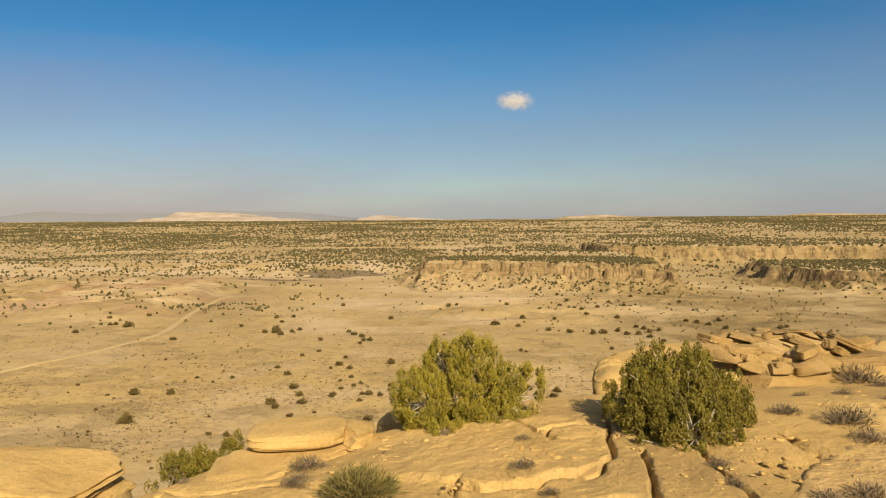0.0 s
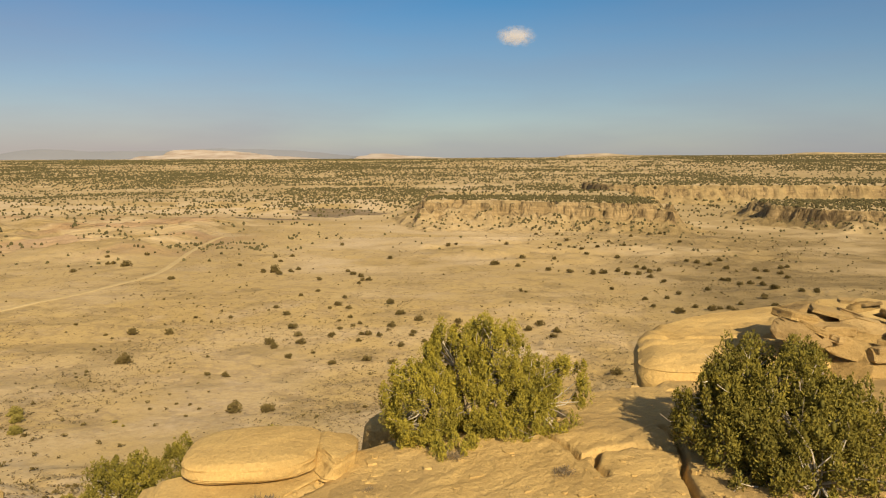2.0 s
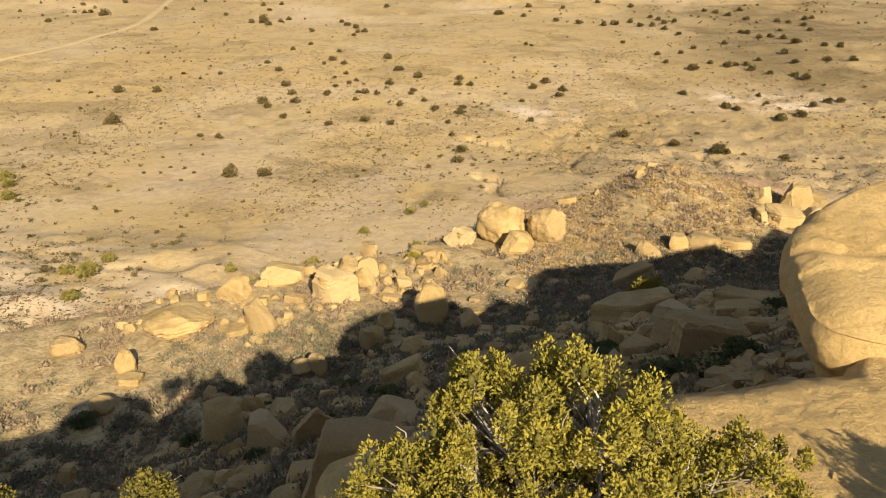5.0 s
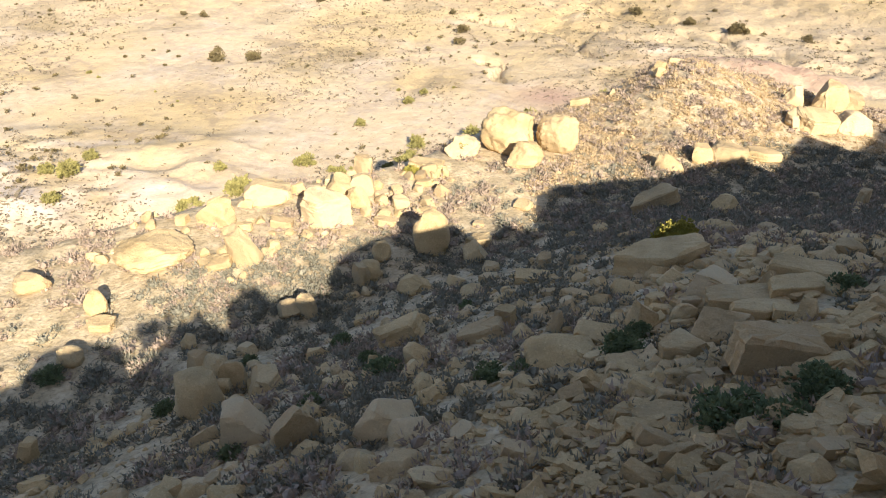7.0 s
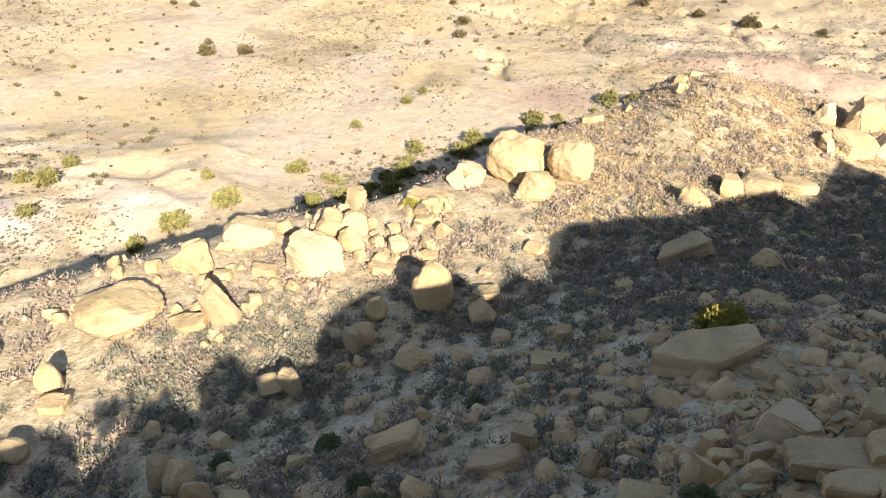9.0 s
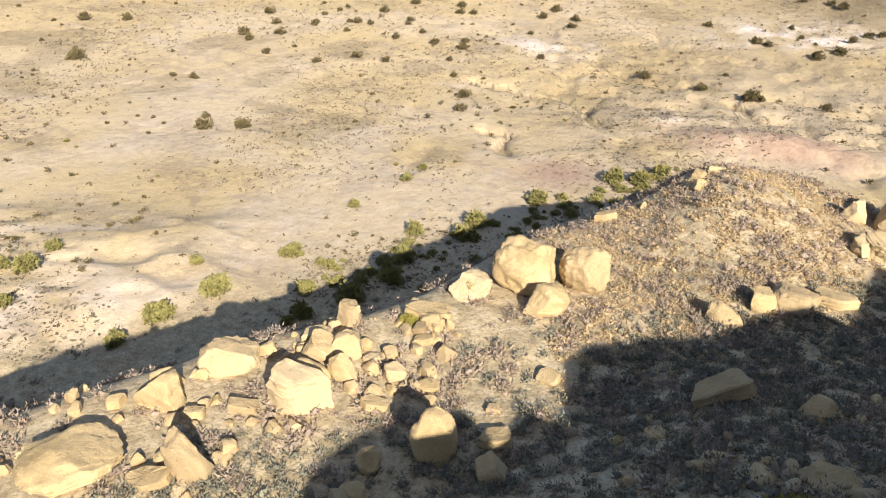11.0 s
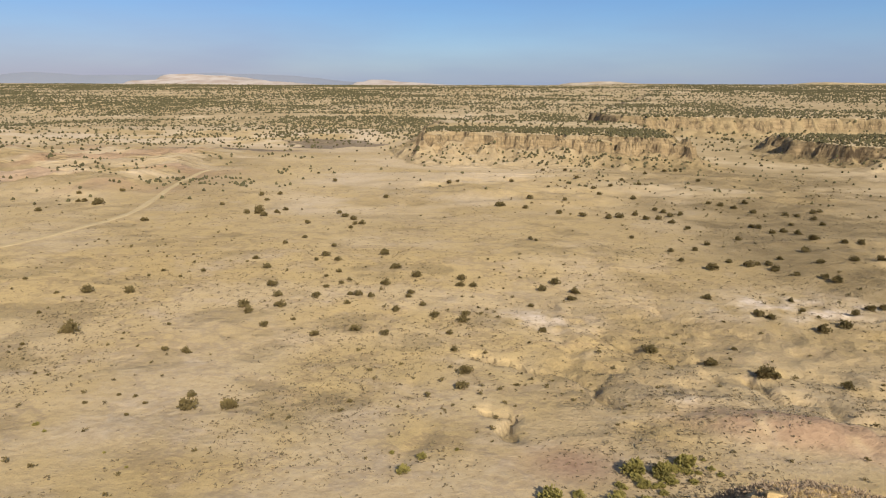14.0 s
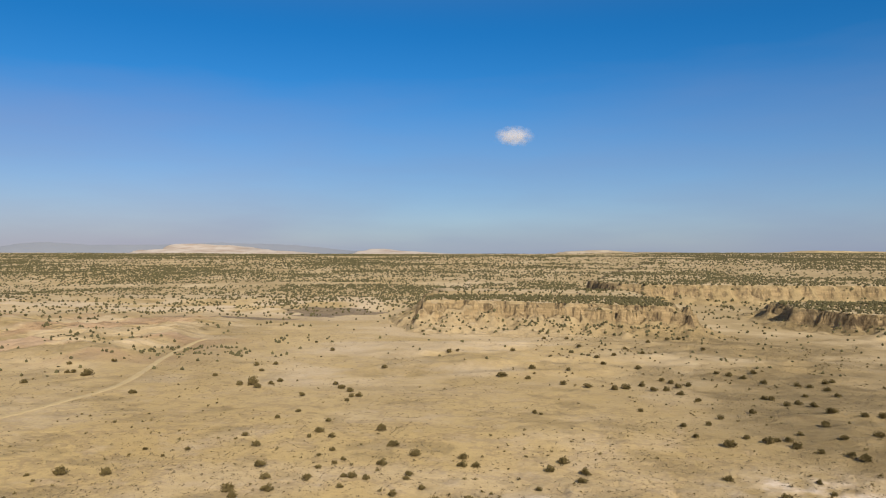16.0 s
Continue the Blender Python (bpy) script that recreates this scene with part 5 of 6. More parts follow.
def bush_shape(seed, clumps=30, count=15, leaf=0.85):
    rng = np.random.default_rng(seed)
    d = rng.normal(size=(clumps, 3))
    d /= np.linalg.norm(d, axis=1)[:, None]
    d[:, 2] = np.abs(d[:, 2])
    C = d * rng.uniform(0.25, 0.8, clumps)[:, None] * (0.5, 0.5, 0.55) + (0, 0, 0.08)
    return sprays(rng, C, np.full(clumps, 0.16), count, 0.16 * leaf, 0.05 * leaf)


BUSHES = [np_mesh("valley_bush", *bush_shape(50 + k), SHRUB_GREEN) for k in range(5)]
OLIVE_BUSHES = [np_mesh("valley_bush", *bush_shape(70 + k, 40, 18, 0.8), FOOT_GREEN) for k in range(5)]
# bushes on the flat: x, y, width
BUSH_LISTS = [
    [(-145.8, 249.8, 2.2), (-144.2, 270.7, 1.6), (-134.7, 266.5, 4.3), (-138.6, 291.9, 2.6), (-103.8, 236, 2.8), (-91.4, 268.7, 1.4), (-77, 251.7, 2.6), (-73.2, 252.5, 4.4), (-70.1, 247.3, 2.5), (-79, 280.4, 1.6), (-83.8, 289.9, 1.7), (-66.5, 260, 1.9), (-77.8, 293.9, 1.7), (-53, 234.7, 1.5), (-38.1, 201.3, 1.3), (-37.8, 190.2, 1.9), (-34.1, 185.8, 1.3), (-39.1, 185.9, 1.0), (-24, 192, 2.4), (-19.7, 179, 2.7), (-14.4, 172.2, 1.9), (-20.3, 166, 1.6), (-28.2, 168.6, 0.9), (-33.6, 171.4, 0.9), (-31.9, 163.1, 1.1), (-4.9, 171, 1.6), (-5, 165.9, 1.6), (-2.3, 165.8, 1.4), (-14.4, 159.4, 1.3), (-14.7, 157.3, 1.1)],
    [(-11.5, 152.6, 1.0), (-16.1, 148.9, 1.4), (-8.8, 146, 1.6), (-3.4, 146.9, 1.4), (-3.8, 143, 1.5), (-5.8, 136.3, 0.9), (-4.7, 128.6, 1.0), (-16.4, 136.1, 1.3), (-21.5, 137.6, 1.9), (-21.9, 157.2, 1.1), (-24.6, 158.3, 1.5), (-25.7, 152.6, 1.0), (-32.4, 156.4, 1.5), (-27.6, 134.4, 1.3), (-33.2, 142.3, 0.8), (-37.8, 150.3, 1.9), (-39.9, 156.4, 1.5), (-43.1, 163.6, 2.0), (-48.5, 178.2, 2.0), (-53.3, 185.6, 1.3), (-44.2, 149.4, 2.7), (-42.2, 145.7, 1.6), (-37.1, 138.2, 1.3), (-30.6, 103.2, 2.0), (-35.7, 102.9, 2.1), (-36.9, 107, 1.1), (-44.9, 124.6, 1.3), (-48.4, 125.2, 1.0), (-69.1, 156.1, 2.2), (-77.4, 155.8, 2.4)],
    [(-67.4, 132.7, 3.3), (-2.7, 118.8, 1.7), (-3.1, 112.7, 1.6), (14.4, 169.6, 1.9), (11.5, 164.3, 1.6), (17.8, 163.5, 1.6), (16.6, 158.3, 1.5), (9.6, 139.6, 1.3), (25.5, 131.1, 2.0), (33.2, 126.4, 1.6), (38.7, 119.2, 2.9), (48.8, 150.4, 2.2), (50.6, 149.3, 1.6), (56.5, 142.3, 2.2), (61.3, 144.9, 2.8), (65.9, 151.1, 1.4), (42.9, 161.2, 1.5), (50.2, 182.3, 3.0), (56, 188.7, 1.3), (59, 184.8, 2.0), (63.4, 181.1, 2.0), (71.8, 170.9, 2.0), (45.6, 189.9, 1.3), (45.8, 200.6, 1.4), (39.9, 218.7, 1.2), (12.3, 214.8, 1.2), (13.7, 213.1, 0.9), (5.4, 272.3, 3.9), (16.7, 287.8, 2.5), (24.5, 260, 1.9)],
    [(31.8, 256, 2.9), (28.7, 281.3, 1.6), (39.4, 252.7, 2.1), (43.4, 255.5, 3.3), (49.3, 260.3, 2.2), (50.9, 251.5, 2.5), (58, 270.6, 1.9), (59.9, 266.6, 1.9), (57.3, 245.5, 2.1), (64.2, 261.8, 1.9), (59.3, 234.6, 1.6), (80.1, 284.4, 2.0), (83.1, 280.7, 2.4), (86.3, 276.4, 2.3), (91.8, 282.2, 2.0), (90.2, 268.8, 1.9), (81.3, 239.7, 2.0), (86.2, 233.7, 2.3), (81.5, 229.8, 1.9), (88, 228.6, 2.2), (85.8, 213.7, 3.2), (92.3, 210.9, 1.7), (83.1, 187.1, 2.0), (109.4, 268.3, 2.6), (98.9, 264.2, 1.9), (76.8, 197.8, 1.9), (74.2, 183.7, 1.5), (68.1, 218.2, 1.5), (57.6, 210.6, 1.4), (96.4, 210.6, 2.0)],
    [(-44.4, 249.3, 2.9), (-40.7, 243.7, 1.8), (-36.8, 236.2, 2.0), (-38.7, 235.2, 1.4), (-47.6, 256.1, 1.5), (-38.9, 229, 1.3), (-35.9, 284.4, 2.1), (-65, 334.8, 2.0), (-14.9, 330.4, 2.9), (-11.3, 329.9, 1.4), (-12.4, 79.9, 1.3), (-7.9, 86.7, 1.6), (-6.5, 90.1, 1.1), (-16.1, 69.5, 2.1), (-22.9, 58.5, 3.0), (-19.9, 62, 2.5), (-22.7, 65.5, 1.4), (-35.4, 63.2, 2.2), (-37.3, 63.3, 1.5), (-35.2, 67, 1.5), (-5.9, 74.2, 1.9), (-6.4, 69, 3.3), (-0.3, 76.2, 2.3), (5.6, 81.8, 3.6), (16.7, 87.7, 3.6), (14.1, 88, 2.4), (19.5, 89.9, 2.5), (-9.7, 62, 2.6), (-13.4, 63.1, 1.8), (-12.8, 59.5, 1.8)],
    [(-7.1, 65.4, 2.3), (-1.5, 73.4, 2.0), (-24.9, 55.6, 1.7), (-34, 58, 1.6), (-66.8, 99.5, 2.4), (-64.1, 95.8, 2.2), (-60.7, 90.3, 1.9)],
    [(54.9, 291.6, 1.9), (55.1, 253.1, 1.8), (60.1, 258.6, 2.2), (79.8, 241.0, 2.0), (104.9, 257.0, 1.8), (112.6, 270.5, 1.9), (90.6, 190.1, 1.8), (70.5, 173.4, 1.4), (66.0, 176.2, 1.4), (63.8, 186.0, 1.3), (61.3, 185.9, 1.3), (68.1, 190.6, 1.3), (91.6, 337.8, 2.2), (64.1, 326.6, 2.1), (43.2, 296.4, 1.9), (43.7, 314.1, 1.8), (40.2, 384.5, 2.0), (29.4, 388.6, 2.0), (87.9, 382.2, 2.2), (93.1, 381.1, 2.2), (73.7, 360.1, 2.1), (60.3, 343.7, 2.0), (51.1, 318.2, 1.8), (40.9, 318.3, 1.8), (40.7, 343.8, 2.0), (33.2, 356.0, 2.1), (26.1, 318.3, 1.8), (69.8, 153.7, 1.6), (73.1, 155.3, 1.7), (57.7, 153.4, 1.0)],
    [(58.2, 159.8, 1.0), (-26.2, 158.4, 1.1), (8.6, 153.6, 1.0), (14.1, 269.3, 1.9), (12.0, 340.7, 2.5), (-67.9, 254.3, 1.9), (-142.0, 271.1, 1.8), (-151.8, 284.9, 1.9), (-9.6, 91.3, 0.6), (-41.8, 100.2, 0.5), (-43.6, 106.0, 0.5), (-41.3, 103.8, 0.5), (-45.9, 106.4, 0.5), (-48.7, 103.5, 0.5), (-61.3, 113.6, 0.5), (-50.3, 96.4, 0.8), (-48.2, 94.6, 0.5), (-35.0, 86.6, 0.4), (-38.9, 89.8, 0.4), (-16.7, 106.3, 0.6), (-16.2, 118.8, 0.6), (-3.0, 92.3, 0.5), (-61.4, 174.0, 1.0), (-52.9, 137.0, 0.6), (-95.1, 163.9, 0.9), (-83.0, 154.8, 0.8), (-70.0, 173.4, 0.9), (-64.3, 168.8, 0.8), (-78.9, 142.6, 0.8), (-71.2, 126.0, 0.6)],
    [(-51.3, 203.6, 1.2), (-48.1, 211.6, 1.2), (-31.7, 175.3, 1.1), (-29.4, 166.2, 1.0), (51.1, 318.4, 1.6), (102.7, 246.0, 1.5), (93.6, 246.4, 1.6), (102.0, 262.5, 1.7), (52.5, 203.4, 1.3), (37.9, 119.4, 2.0), (47.2, 115.3, 1.3), (38.7, 132.9, 0.8)],
]


def build_bushes():
    rng = np.random.default_rng(3)
    for k, (rows) in enumerate(BUSH_LISTS):
        for j, (x, y, w) in enumerate(rows):
            near = y < 100
            ob = new("juniper_bush", (OLIVE_BUSHES if near else BUSHES)[(j + k) % 5])
            s = min(w, 2.4) if near else w * np.interp(w, [1.6, 2.6], [1.35, 1.0])
            ob.matrix_world = pose(x, y, float(land(x, y)) - 0.05 * w, 0, 0, rng.uniform(0, 360)) @ Matrix.Diagonal((s, s, s * rng.uniform(0.8, 1.1), 1))
            tagged(ob, "rounded dark green juniper bush on the dry flat" if w > 1.6 else "small dark green shrub on the dry flat", "bush", "bushes on the flat")


build_bushes()


def build_foot_shrubs():
    """Green shrubs that crowd the foot of the spur, where its shade ends."""
    rng = np.random.default_rng(13)
    shapes = [np_mesh("foot_shrub", *bush_shape(60 + k, 24, 14, 1.0), FOOT_GREEN) for k in range(4)]
    for k in range(96):
        s = rng.uniform()
        x, y = -16 + 40 * s + rng.normal(0, 1.5), 63 + 27 * s + rng.normal(0, 2.2)
        w = rng.uniform(0.5, 1.5)
        ob = new("green_shrub", shapes[k % 4])
        ob.matrix_world = pose(x, y, float(land(x, y)) - 0.05, 0, 0, rng.uniform(0, 360)) @ Matrix.Diagonal((w, w, w * rng.uniform(0.6, 0.9), 1))
        tagged(ob, "yellow-green shrub at the foot of the spur", "shrub", "shrubs at the foot of the spur")


build_foot_shrubs()


def build_far_woods():
    """Pinyon and juniper woods over the far tables and the rising plain."""
    rng = np.random.default_rng(8)
    shapes = []
    for k in range(4):
        P, F = BALLS[1]
        P = P * (1 + 0.28 * rng.normal(size=(len(P), 1)))
        P[:, 2] = np.maximum(P[:, 2], -0.5) + 0.35
        shapes.append((P, F))
    N = 250000
    a, u = np.radians(rng.uniform(-40, 34, N)), rng.uniform(size=N)
    r = 300 * (3900 / 300) ** u
    x, y = r * np.sin(a), r * np.cos(a)
    z = land(x, y)
    rise = np.abs(land(x, y + 3) - z)
    flat = (rise < 1.7) | ((rise < 3.0) & (rng.uniform(size=N) < 0.4))
    patch = fbm(x / 140, y / 90, 4, 131)
    band = np.interp(y, [300, 480, 540, 640, 760, 850, 1000, 1150, 1400, 2600, 3600], [0.02, 0.05, 0.25, 0.8, 0.95, 0.7, 1.0, 1.0, 1.0, 1.0, 0.9])
    dens = band * (0.35 + 0.65 * step(-0.4, 0.2, patch)) * (0.35 + 0.65 * step(-0.35, 0.2, fbm(x / 38, y / 30, 3, 133))) * (0.22 + 0.78 * step(-0.3, 0.1, fbm(x / 300, y / 210, 3, 134)))
    # rims of the tables carry a line of trees
    dens = np.where((z > -25.5) & (y > 395) & (y < 470) & (x > -40) & (x < 110), 0.55 * step(4, 9, y - np.interp(x, [-45, -37, 9, 37, 71, 107], [440, 422, 424, 414, 403, 400])), dens)
    dens = np.where((z > -30) & (y > 380) & (y < 510) & (x > 165), 0.5, dens)
    dens = np.where((x > 100) & (x < 176) & (y > 380) & (y < 600), 0.05, dens)
    dens = np.where((y > 1350) & (x > -0.0 * y + 150) & (patch < 0.25) & (x < 520), 0.06, dens)
    dens = np.where((y > 378) & (y < 425) & (z > -39.5) & (z < -28) & (x > -60) & ((x < 106) | (x > 180)), 0.4, dens)
    dens = np.where((x < -95) & (y > 300) & (y < 450), 0.22 * step(0.0, 0.3, fbm(x / 22, y / 16, 3, 135)), dens)
    # a bare strip of track and open flats
    open_flat = (np.abs(y - 850 - 0.25 * x) < 20) & (x < 40)
    dens = np.where(open_flat, 0.04, dens)
    dens = np.where((y < 480) & (z < -36), dens * 0.4, dens)
    dens = np.where((x > 100) & (y > 560) & (y < 1100), dens * 0.6, dens)
    dens = np.where((y > 3420) & (((x > -1800) & (x < -740)) | ((x > -680) & (x < -60)) | (x > 360)), 0, dens)
    keep = (rng.uniform(size=N) < dens) & flat
    x, y, z = x[keep], y[keep], z[keep]
    s = rng.uniform(0.75, 1.45, len(x)) * np.interp(y, [300, 450, 620, 900, 1800], [0.5, 0.62, 0.9, 1.2, 1.9]) * np.where((x < -95) & (y < 450), 1.15, 1.0)
    rows = np.stack([x, y, z, rng.uniform(0, 6.28, len(x)), s, s, s * rng.uniform(0.8, 1.2, len(x))], -1)
    me = scatter("pinyon_woods", shapes, rows[y < 620], FAR_LEAVES)
    tagged(new("pinyon_woods", me), "scattered dark pinyon and juniper woods on the mesas", "woods", kind="stuff")
    P = np.array([(1, 0, 0.3), (0, 1, 0.2), (-1, 0, 0.35), (0, -1, 0.25), (0, 0, 1.25), (0, 0, -0.3)])
    F = np.array([(0, 1, 4), (1, 2, 4), (2, 3, 4), (3, 0, 4), (0, 3, 5)])
    me = scatter("distant_woods", [(P, F), (P * (0.8, 1.1, 0.9), F)], rows[y >= 620], FAR_LEAVES)
    tagged(new("distant_woods", me), "dark pinyon woods on the rising far plain", "woods", kind="stuff")


build_far_woods()


def tuft(seed, blades=18, thin=1.0, fine=1.0):
    """A rounded dry shrub: short twigs all through a low dome."""
    rng = np.random.default_rng(seed)
    d = rng.normal(size=(blades, 3))
    d[:, 2] = np.abs(d[:, 2]) * 0.9 + 0.05
    d /= np.linalg.norm(d, axis=1)[:, None]
    root = d * rng.uniform(0.15, 0.75, blades)[:, None] * (1, 1, 0.8)
    way = d + (0, 0, 0.35) + 0.6 * rng.normal(size=(blades, 3))
    way /= np.linalg.norm(way, axis=1)[:, None]
    a = np.cross(way, rng.normal(size=(blades, 3)))
    a /= np.linalg.norm(a, axis=1)[:, None]
    L, W = fine * rng.uniform(0.3, 0.55, blades)[:, None], thin * rng.uniform(0.07, 0.13, blades)[:, None]
    V = np.stack([root, root + way * L * 0.6 + a * W, root + way * L, root + way * L * 0.6 - a * W], 1).reshape(-1, 3)
    return V, np.arange(4 * blades).reshape(-1, 4)


def scrub_shape(seed, twigs=58):
    """A rounded dry shrub: a lumpy dome of thin twigs."""
    rng = np.random.default_rng(seed)
    d = rng.normal(size=(twigs, 3))
    d[:, 2] = np.abs(d[:, 2]) * 0.9 + 0.05
    d /= np.linalg.norm(d, axis=1)[:, None]
    lump = 1 + 0.3 * fbm(d[:, 0] * 1.7 + seed, d[:, 1] * 1.7 + d[:, 2], 2, seed)
    root = d * (rng.uniform(0.1, 0.8, twigs) * lump)[:, None] * (1, 1, 0.8)
    way = d * 0.8 + (0, 0, 0.45) + 0.45 * rng.normal(size=(twigs, 3))
    way /= np.linalg.norm(way, axis=1)[:, None]
    a = np.cross(way, rng.normal(size=(twigs, 3)))
    a /= np.linalg.norm(a, axis=1)[:, None]
    L, W = rng.uniform(0.2, 0.4, twigs)[:, None], rng.uniform(0.045, 0.08, twigs)[:, None]
    P, F = BALLS[1]
    core = P * (1 + 0.25 * rng.normal(size=(len(P), 1))) * (0.26, 0.26, 0.3) + (0, 0, 0.1)
    return join([(core, F), (np.stack([root - a * W, root + a * W, root + way * L], 1).reshape(-1, 3), np.arange(3 * twigs).reshape(-1, 3))])


def build_scrub():
    rng = np.random.default_rng(9)
    shapes = [scrub_shape(300 + k) for k in range(8)]
    small = [tuft(310 + k, 3, 3.4) for k in range(6)]
    # dry sage over the scree slope and the spur
    x, y = rng.uniform(-34, 28, 26000), rng.uniform(9, 70, 26000)
    d, e = y - crest_line(x), y - rim_line(x)
    # thinned inside the cast shadow, where the darker sage takes over
    dens = step(1.0, 2.0, e) * (1 - step(12, 26, d)) * (np.abs(x + 2) < 0.66 * (y - 6) + 3) * np.clip(0.42 + 1.7 * fbm(x / 2.6, y / 2.6, 4, 141) + 0.25 * step(-16, -9, d) * step(-3, 4, x) + 0.6 * step(0, 1.5, d) * (1 - step(7, 12, d)) - 0.3 * (1 - step(27, 31, y + 0.3 * x)), 0.04, 1)
    keep = rng.uniform(size=len(x)) < dens * 0.7
    x, y = x[keep], y[keep]
    s = 0.17 + 0.36 * rng.uniform(size=len(x)) ** 1.5
    rows = np.stack([x, y, land(x, y) - 0.02, rng.uniform(0, 6.28, len(x)), s * 1.25, s * 1.25, s * 1.0], -1)
    me = scatter("dry_scrub", shapes, rows, SHRUB_DRY)
    tagged(new("dry_scrub", me), "grey-brown dry sagebrush covering the slope", "scrub", kind="stuff")
    # golden dry brush over the knoll
    x, y = rng.uniform(0, 24, 7000), rng.uniform(30, 62, 7000)
    d = y - crest_line(x)
    dens = step(1, 5, x) * step(-17, -11, d) * (1 - step(-0.5, 0.5, d)) * np.clip(0.75 + 0.9 * fbm(x / 2, y / 2, 3, 145), 0.1, 1)
    keep = rng.uniform(size=len(x)) < dens * 0.9
    x, y = x[keep], y[keep]
    s = rng.uniform(0.16, 0.4, len(x))
    rows = np.stack([x, y, land(x, y) - 0.02, rng.uniform(0, 6.28, len(x)), s * 1.25, s * 1.25, s * 0.9], -1)
    me = scatter("golden_brush", shapes, rows, GOLD_BRUSH)
    tagged(new("golden_brush", me), "golden-brown dry brush covering the knoll", "scrub", kind="stuff")
    # grey-green sage, thickest towards the east end of the spur, kept inside the cast shadow
    x, y = rng.uniform(-22, 24, 13000), rng.uniform(16, 46, 13000)
    d, e = y - crest_line(x), y - rim_line(x)
    dens = step(3.0, 5.0, e) * (1 - step(-9, -3, d)) * np.clip(0.15 + 1.1 * fbm(x / 2.6, y / 2.6, 3, 143) + 0.25 * (1 - step(29, 33, y + 0.3 * x)) + 0.3 * step(27, 30, y) + 0.9 * step(0, 5, x) * step(29, 32, y), 0, 1) * (np.abs(x + 2) < 0.66 * (y - 6) + 3)
    # outline of the rim's cast shadow; the darker sage fills it to deepen the shade
    in_shadow = 1 - 0.85 * step(-2, 0.5, y - np.interp(x, [-14, -12, -8, -5, 3, 4, 17], [27, 32, 36, 37, 37.5, 41, 47]))
    keep = rng.uniform(size=len(x)) < dens * in_shadow * 0.8
    x, y = x[keep], y[keep]
    s = rng.uniform(0.18, 0.42, len(x))
    rows = np.stack([x, y, land(x, y) - 0.02, rng.uniform(0, 6.28, len(x)), s * 1.25, s * 1.25, s * 1.1], -1)
    me = scatter("sage_scrub", shapes, rows, SAGE_SCRUB)
    tagged(new("sage_scrub", me), "grey-green sage scrub packed into the cast shadow to deepen it", "scrub", kind="stuff")
    # thin low scrub on the flat
    u = rng.uniform(size=125000) ** 1.25
    r = 60 * (420 / 60) ** u
    a = np.radians(rng.uniform(-42, 38, len(u)))
    x, y = r * np.sin(a), r * np.cos(a)
    z = land(x, y)
    keep = (rng.uniform(size=len(x)) < np.clip(0.25 + 1.0 * fbm(x / 22, y / 22, 4, 151), 0.03, 1) * 0.9) & (y - crest_line(x) > 22)
    x, y, z = x[keep], y[keep], z[keep]
    s = 0.14 + 0.42 * rng.uniform(size=len(x)) ** 2.4
    rows = np.stack([x, y, z, rng.uniform(0, 6.28, len(x)), s * 1.3, s * 1.3, s * 0.8], -1)
    me = scatter("low_scrub", small, rows, LOW_SCRUB)
    tagged(new("low_scrub", me), "sparse brown low scrub on the flat", "scrub", kind="stuff")
    # knee-high shrubs strewn over the flat, in loose drifts
    u = rng.uniform(size=3600)
    r, a = 70 * (400 / 70) ** u, np.radians(rng.uniform(-42, 38, 3600))
    x, y = r * np.sin(a), r * np.cos(a)
    keep = (rng.uniform(size=len(x)) < np.clip(0.22 + 1.1 * fbm(x / 30, y / 30, 3, 153), 0.05, 1)) & (y - crest_line(x) > 30)
    x, y = x[keep], y[keep]
    s = 0.3 + 0.55 * rng.uniform(size=len(x)) ** 2
    rows = np.stack([x, y, land(x, y) - 0.02, rng.uniform(0, 6.28, len(x)), s * 1.2, s * 1.2, s], -1)
    # and below the near table
    bx, by = rng.uniform(4, 150, 300), rng.uniform(255, 398, 300)
    drift = fbm(bx / 20, by / 22, 3, 137)
    bx, by = bx[drift > 0], by[drift > 0]
    bs = rng.uniform(0.5, 1.05, len(bx))
    rows = np.concatenate([rows, np.stack([bx, by, land(bx, by) - 0.02, rng.uniform(0, 6.28, len(bx)), bs * 1.2, bs * 1.2, bs], -1)])
    me = scatter("small_shrubs", [bush_shape(320 + k, 5, 6, 1.9) for k in range(5)], rows, SHRUB_GREEN)
    tagged(new("small_shrubs", me), "small dark shrubs dotted over the dry flat", "scrub", kind="stuff")


build_scrub()


# ---- shrubs on the ledge and in the shade ----
LEDGE_SHRUBS = [(-0.83, 8.06, 0.47), (-0.83, 7.55, 0.4), (1.66, 7.32, 0.33), (1.71, 8.32, 0.24), (7.1, 11.3, 0.85), (5.47, 8.3, 0.62), (4.98, 8.83, 0.42), (5.37, 7.61, 0.42), (4.65, 6.19, 0.45),
                (0.04, 8.35, 0.16), (1.89, 6.63, 0.2), (3.62, 7.12, 0.26), (3.61, 6.6, 0.24), (4.27, 6.14, 0.35), (1.27, 7.5, 0.1), (1.4, 8.1, 0.1), (0.77, 8.87, 0.26), (5.65, 9.91, 0.25),
                (7.14, 10.7, 0.35), (3.37, 10.56, 0.3), (-2.3, 8.0, 0.2), (1.15, 7.4, 0.1), (3.3, 7.95, 0.22), (6.6, 9.2, 0.4), (6.2, 9.9, 0.3), (-3.2, 7.75, 0.25), (-4.0, 7.6, 0.2)]
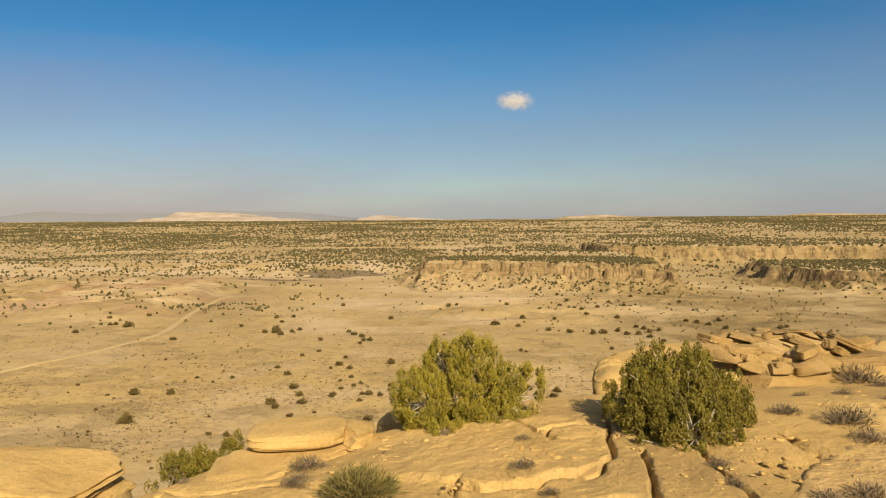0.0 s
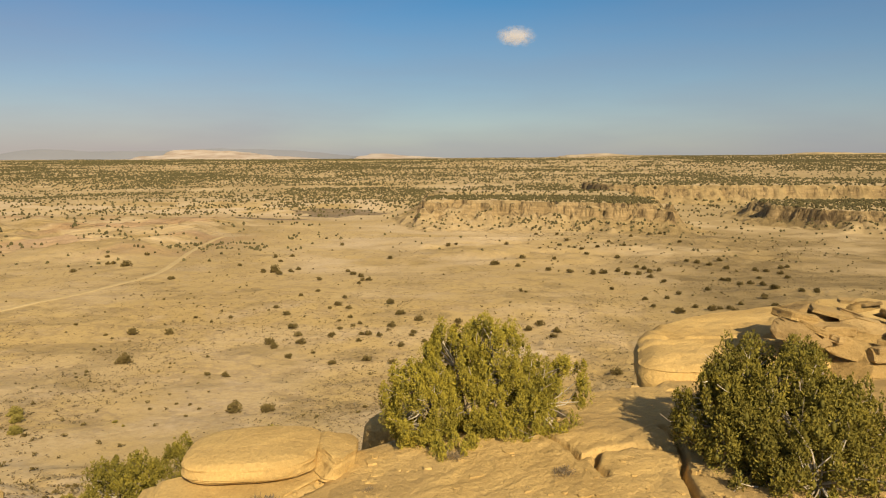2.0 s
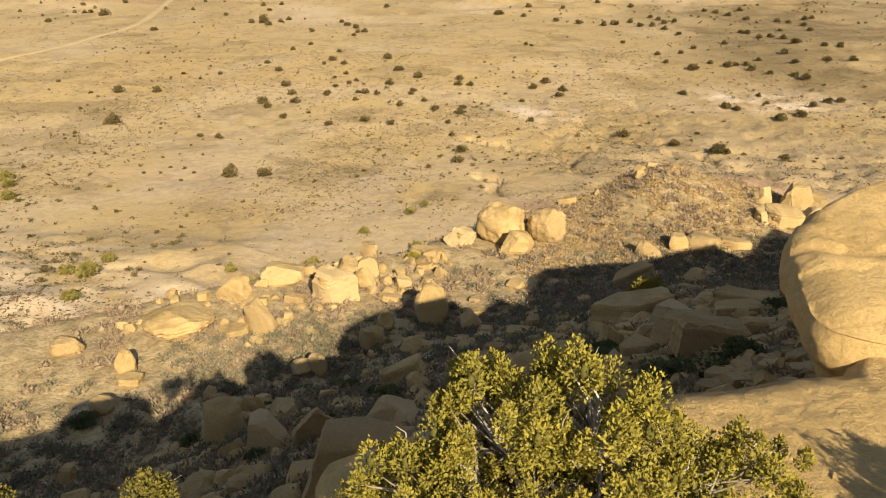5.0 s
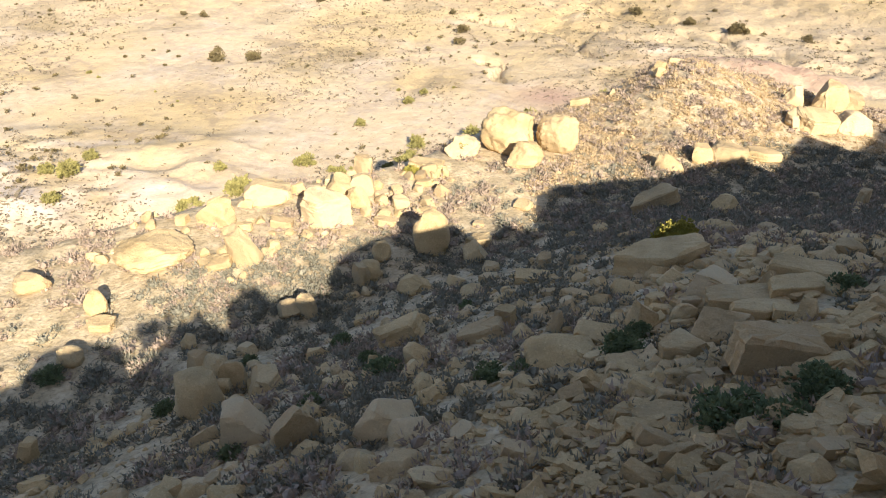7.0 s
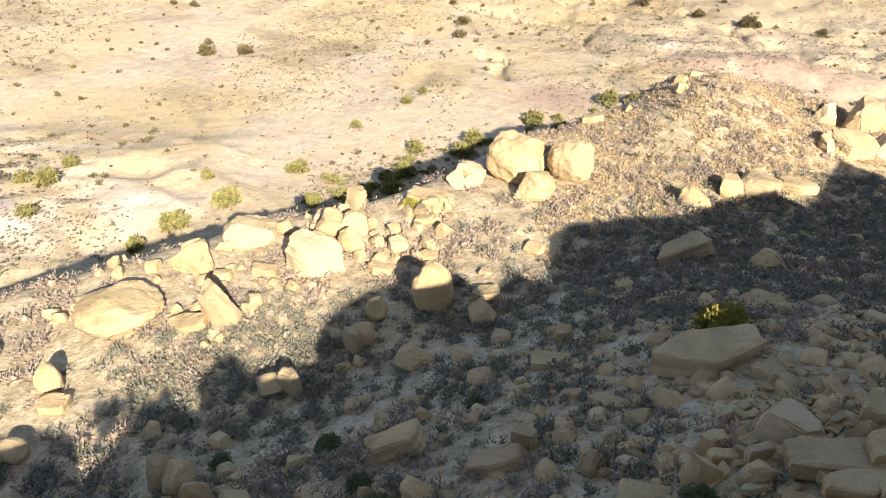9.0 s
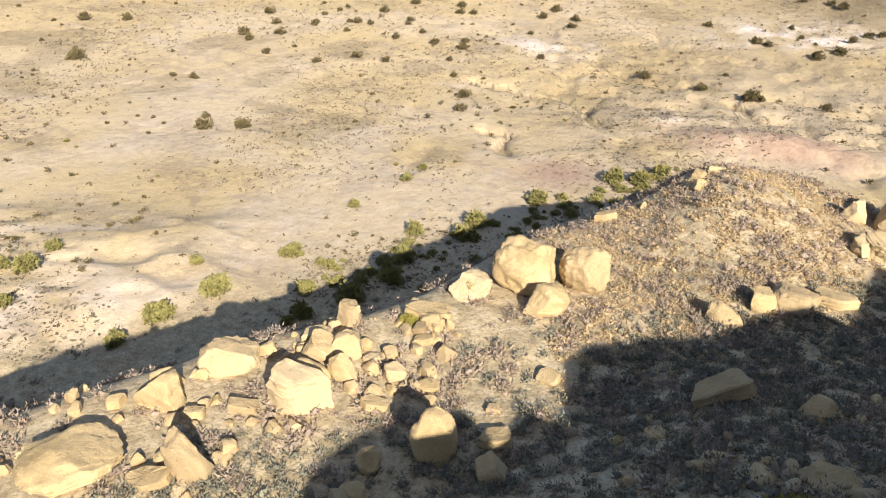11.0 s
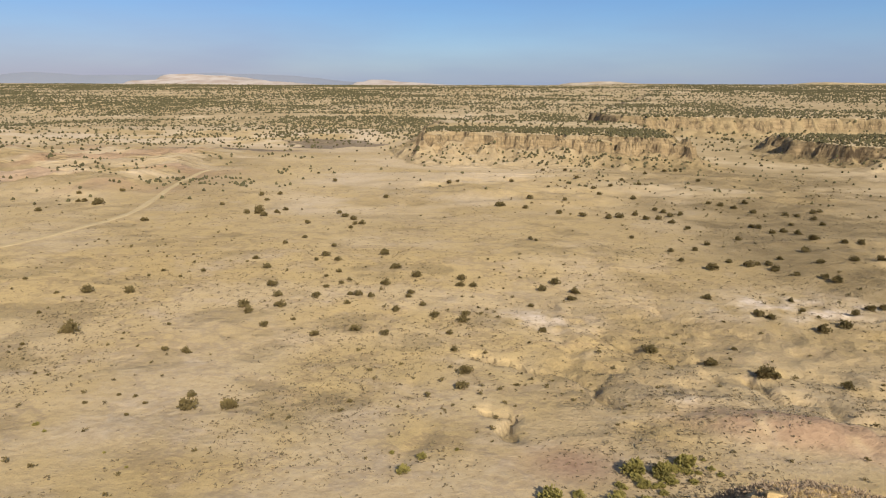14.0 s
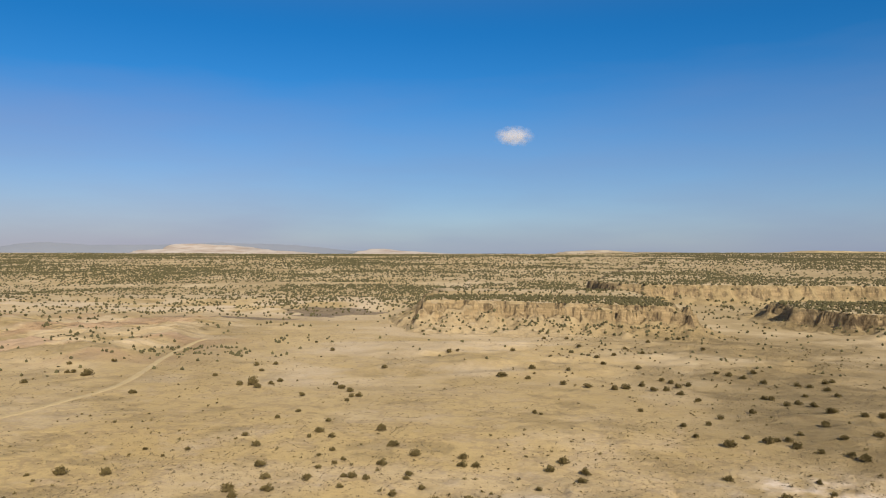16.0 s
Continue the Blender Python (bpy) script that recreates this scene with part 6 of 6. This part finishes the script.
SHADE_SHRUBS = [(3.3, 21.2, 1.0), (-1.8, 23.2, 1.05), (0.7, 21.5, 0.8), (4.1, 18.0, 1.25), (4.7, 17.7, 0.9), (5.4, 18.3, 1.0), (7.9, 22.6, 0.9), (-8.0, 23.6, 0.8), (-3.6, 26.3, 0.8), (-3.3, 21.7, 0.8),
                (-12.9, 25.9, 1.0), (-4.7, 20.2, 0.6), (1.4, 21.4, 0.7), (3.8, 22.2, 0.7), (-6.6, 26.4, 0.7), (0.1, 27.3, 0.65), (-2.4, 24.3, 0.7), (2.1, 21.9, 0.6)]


def build_shrubs():
    rng = np.random.default_rng(21)
    dry = [np_mesh("dry_shrub", *tuft(400 + k, 700, 0.16, 0.6), SHRUB_GREY) for k in range(4)]
    for k, (x, y, w) in enumerate(LEDGE_SHRUBS):
        ob = new("dry_shrub", dry[k % 4])
        ob.matrix_world = pose(x, y, float(land(x, y)) - 0.03, 0, 0, rng.uniform(0, 360)) @ Matrix.Diagonal((w * 0.62, w * 0.62, w * 0.5, 1))
        tagged(ob, "leafless grey-brown dry shrub on the bare sandstone", "shrub", "dry shrubs on the ledge")
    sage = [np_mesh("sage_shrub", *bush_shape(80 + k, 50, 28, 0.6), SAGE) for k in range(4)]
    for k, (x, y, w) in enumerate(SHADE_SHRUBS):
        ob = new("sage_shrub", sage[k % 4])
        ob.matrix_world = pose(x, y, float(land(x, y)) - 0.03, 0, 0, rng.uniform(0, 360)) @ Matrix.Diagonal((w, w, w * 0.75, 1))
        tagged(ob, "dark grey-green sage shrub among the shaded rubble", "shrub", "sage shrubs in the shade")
    for name, x, y, w, h, label in (("green_shrub", -0.02, 7.0, 0.52, 0.42, "wiry olive-green shrub on the ledge"), ("green_shrub", -3.96, 7.2, 0.22, 0.4, "small upright green shrub beside the outcrop"),
                                    ("green_shrub", 6.3, 28.7, 1.5, 1.65, "bright yellow-green shrub behind a fallen slab"), ("green_shrub", -0.5, 44.0, 0.9, 1.2, "upright green shrub beside the boulders"),
                                    ("green_shrub", -3.0, 41.6, 0.9, 0.7, "yellow-green shrub on the spur")):
        ob = new(name, np_mesh(name, *tuft(int(x * 7 + 100), 2600, 0.1, 0.6), OLIVE_TWIGS) if y < 8 else np_mesh(name, *bush_shape(int(x * 7 + 100), 90, 60, 0.4), JUNIPER))
        ob.data.vertices.foreach_set("co", (np.array([v.co[:] for v in ob.data.vertices]) * (w, w, h)).ravel())
        ob.matrix_world = pose(x, y, float(land(x, y)) - 0.04)
        tagged(ob, label, "shrub")


build_shrubs()


# ---- the small cloud ----
def build_cloud():
    eye, way = Vector((1.25, -0.22, 2.7)), Vector((0.0425, 0.983, 0.1535))
    V, F = BALLS[4]
    P = V * (1 + 0.12 * noise3(V, 1.2, 500, 3))[:, None] * np.array([130, 60, 66])
    me = np_mesh("cloud", P, F, CLOUD, True)
    ob = new("cloud", me)
    ob.location = eye + way * 4300
    return tagged(ob, "small white puffy cloud in a hazy blue sky", "cloud", kind="structure")


build_cloud()


def build_mountains():
    """A faint range far beyond the plain; the haze before it is put into its colour."""
    x = np.linspace(-3100, 900, 260)
    h = 88 * step(-3100, -2500, x) * (1 - step(-1700, -300, x)) * (0.75 + 0.35 * fbm(x / 420, x * 0, 4, 171)) - 25
    rows = np.array([0.0, 0.35, 0.7, 1.0])
    X = np.tile(x, (4, 1))
    Y = 4350 + 330 * rows[:, None] - 0.0 * X
    Y = np.sqrt(np.maximum(4880.0 ** 2 - X ** 2, 1)) - 140 + 110 * rows[:, None]
    Z = -60 + (60 + h[None]) * rows[:, None] ** 0.8
    me = np_mesh("mountain_range", np.stack([X, Y, Z], -1).reshape(-1, 3), grid_faces(4, 260), HAZED_MOUNTAIN, True)
    return tagged(new("backdrop", me), "faint mountain range on the horizon, blue haze put into its colour", "mountains", kind="structure")


build_mountains()
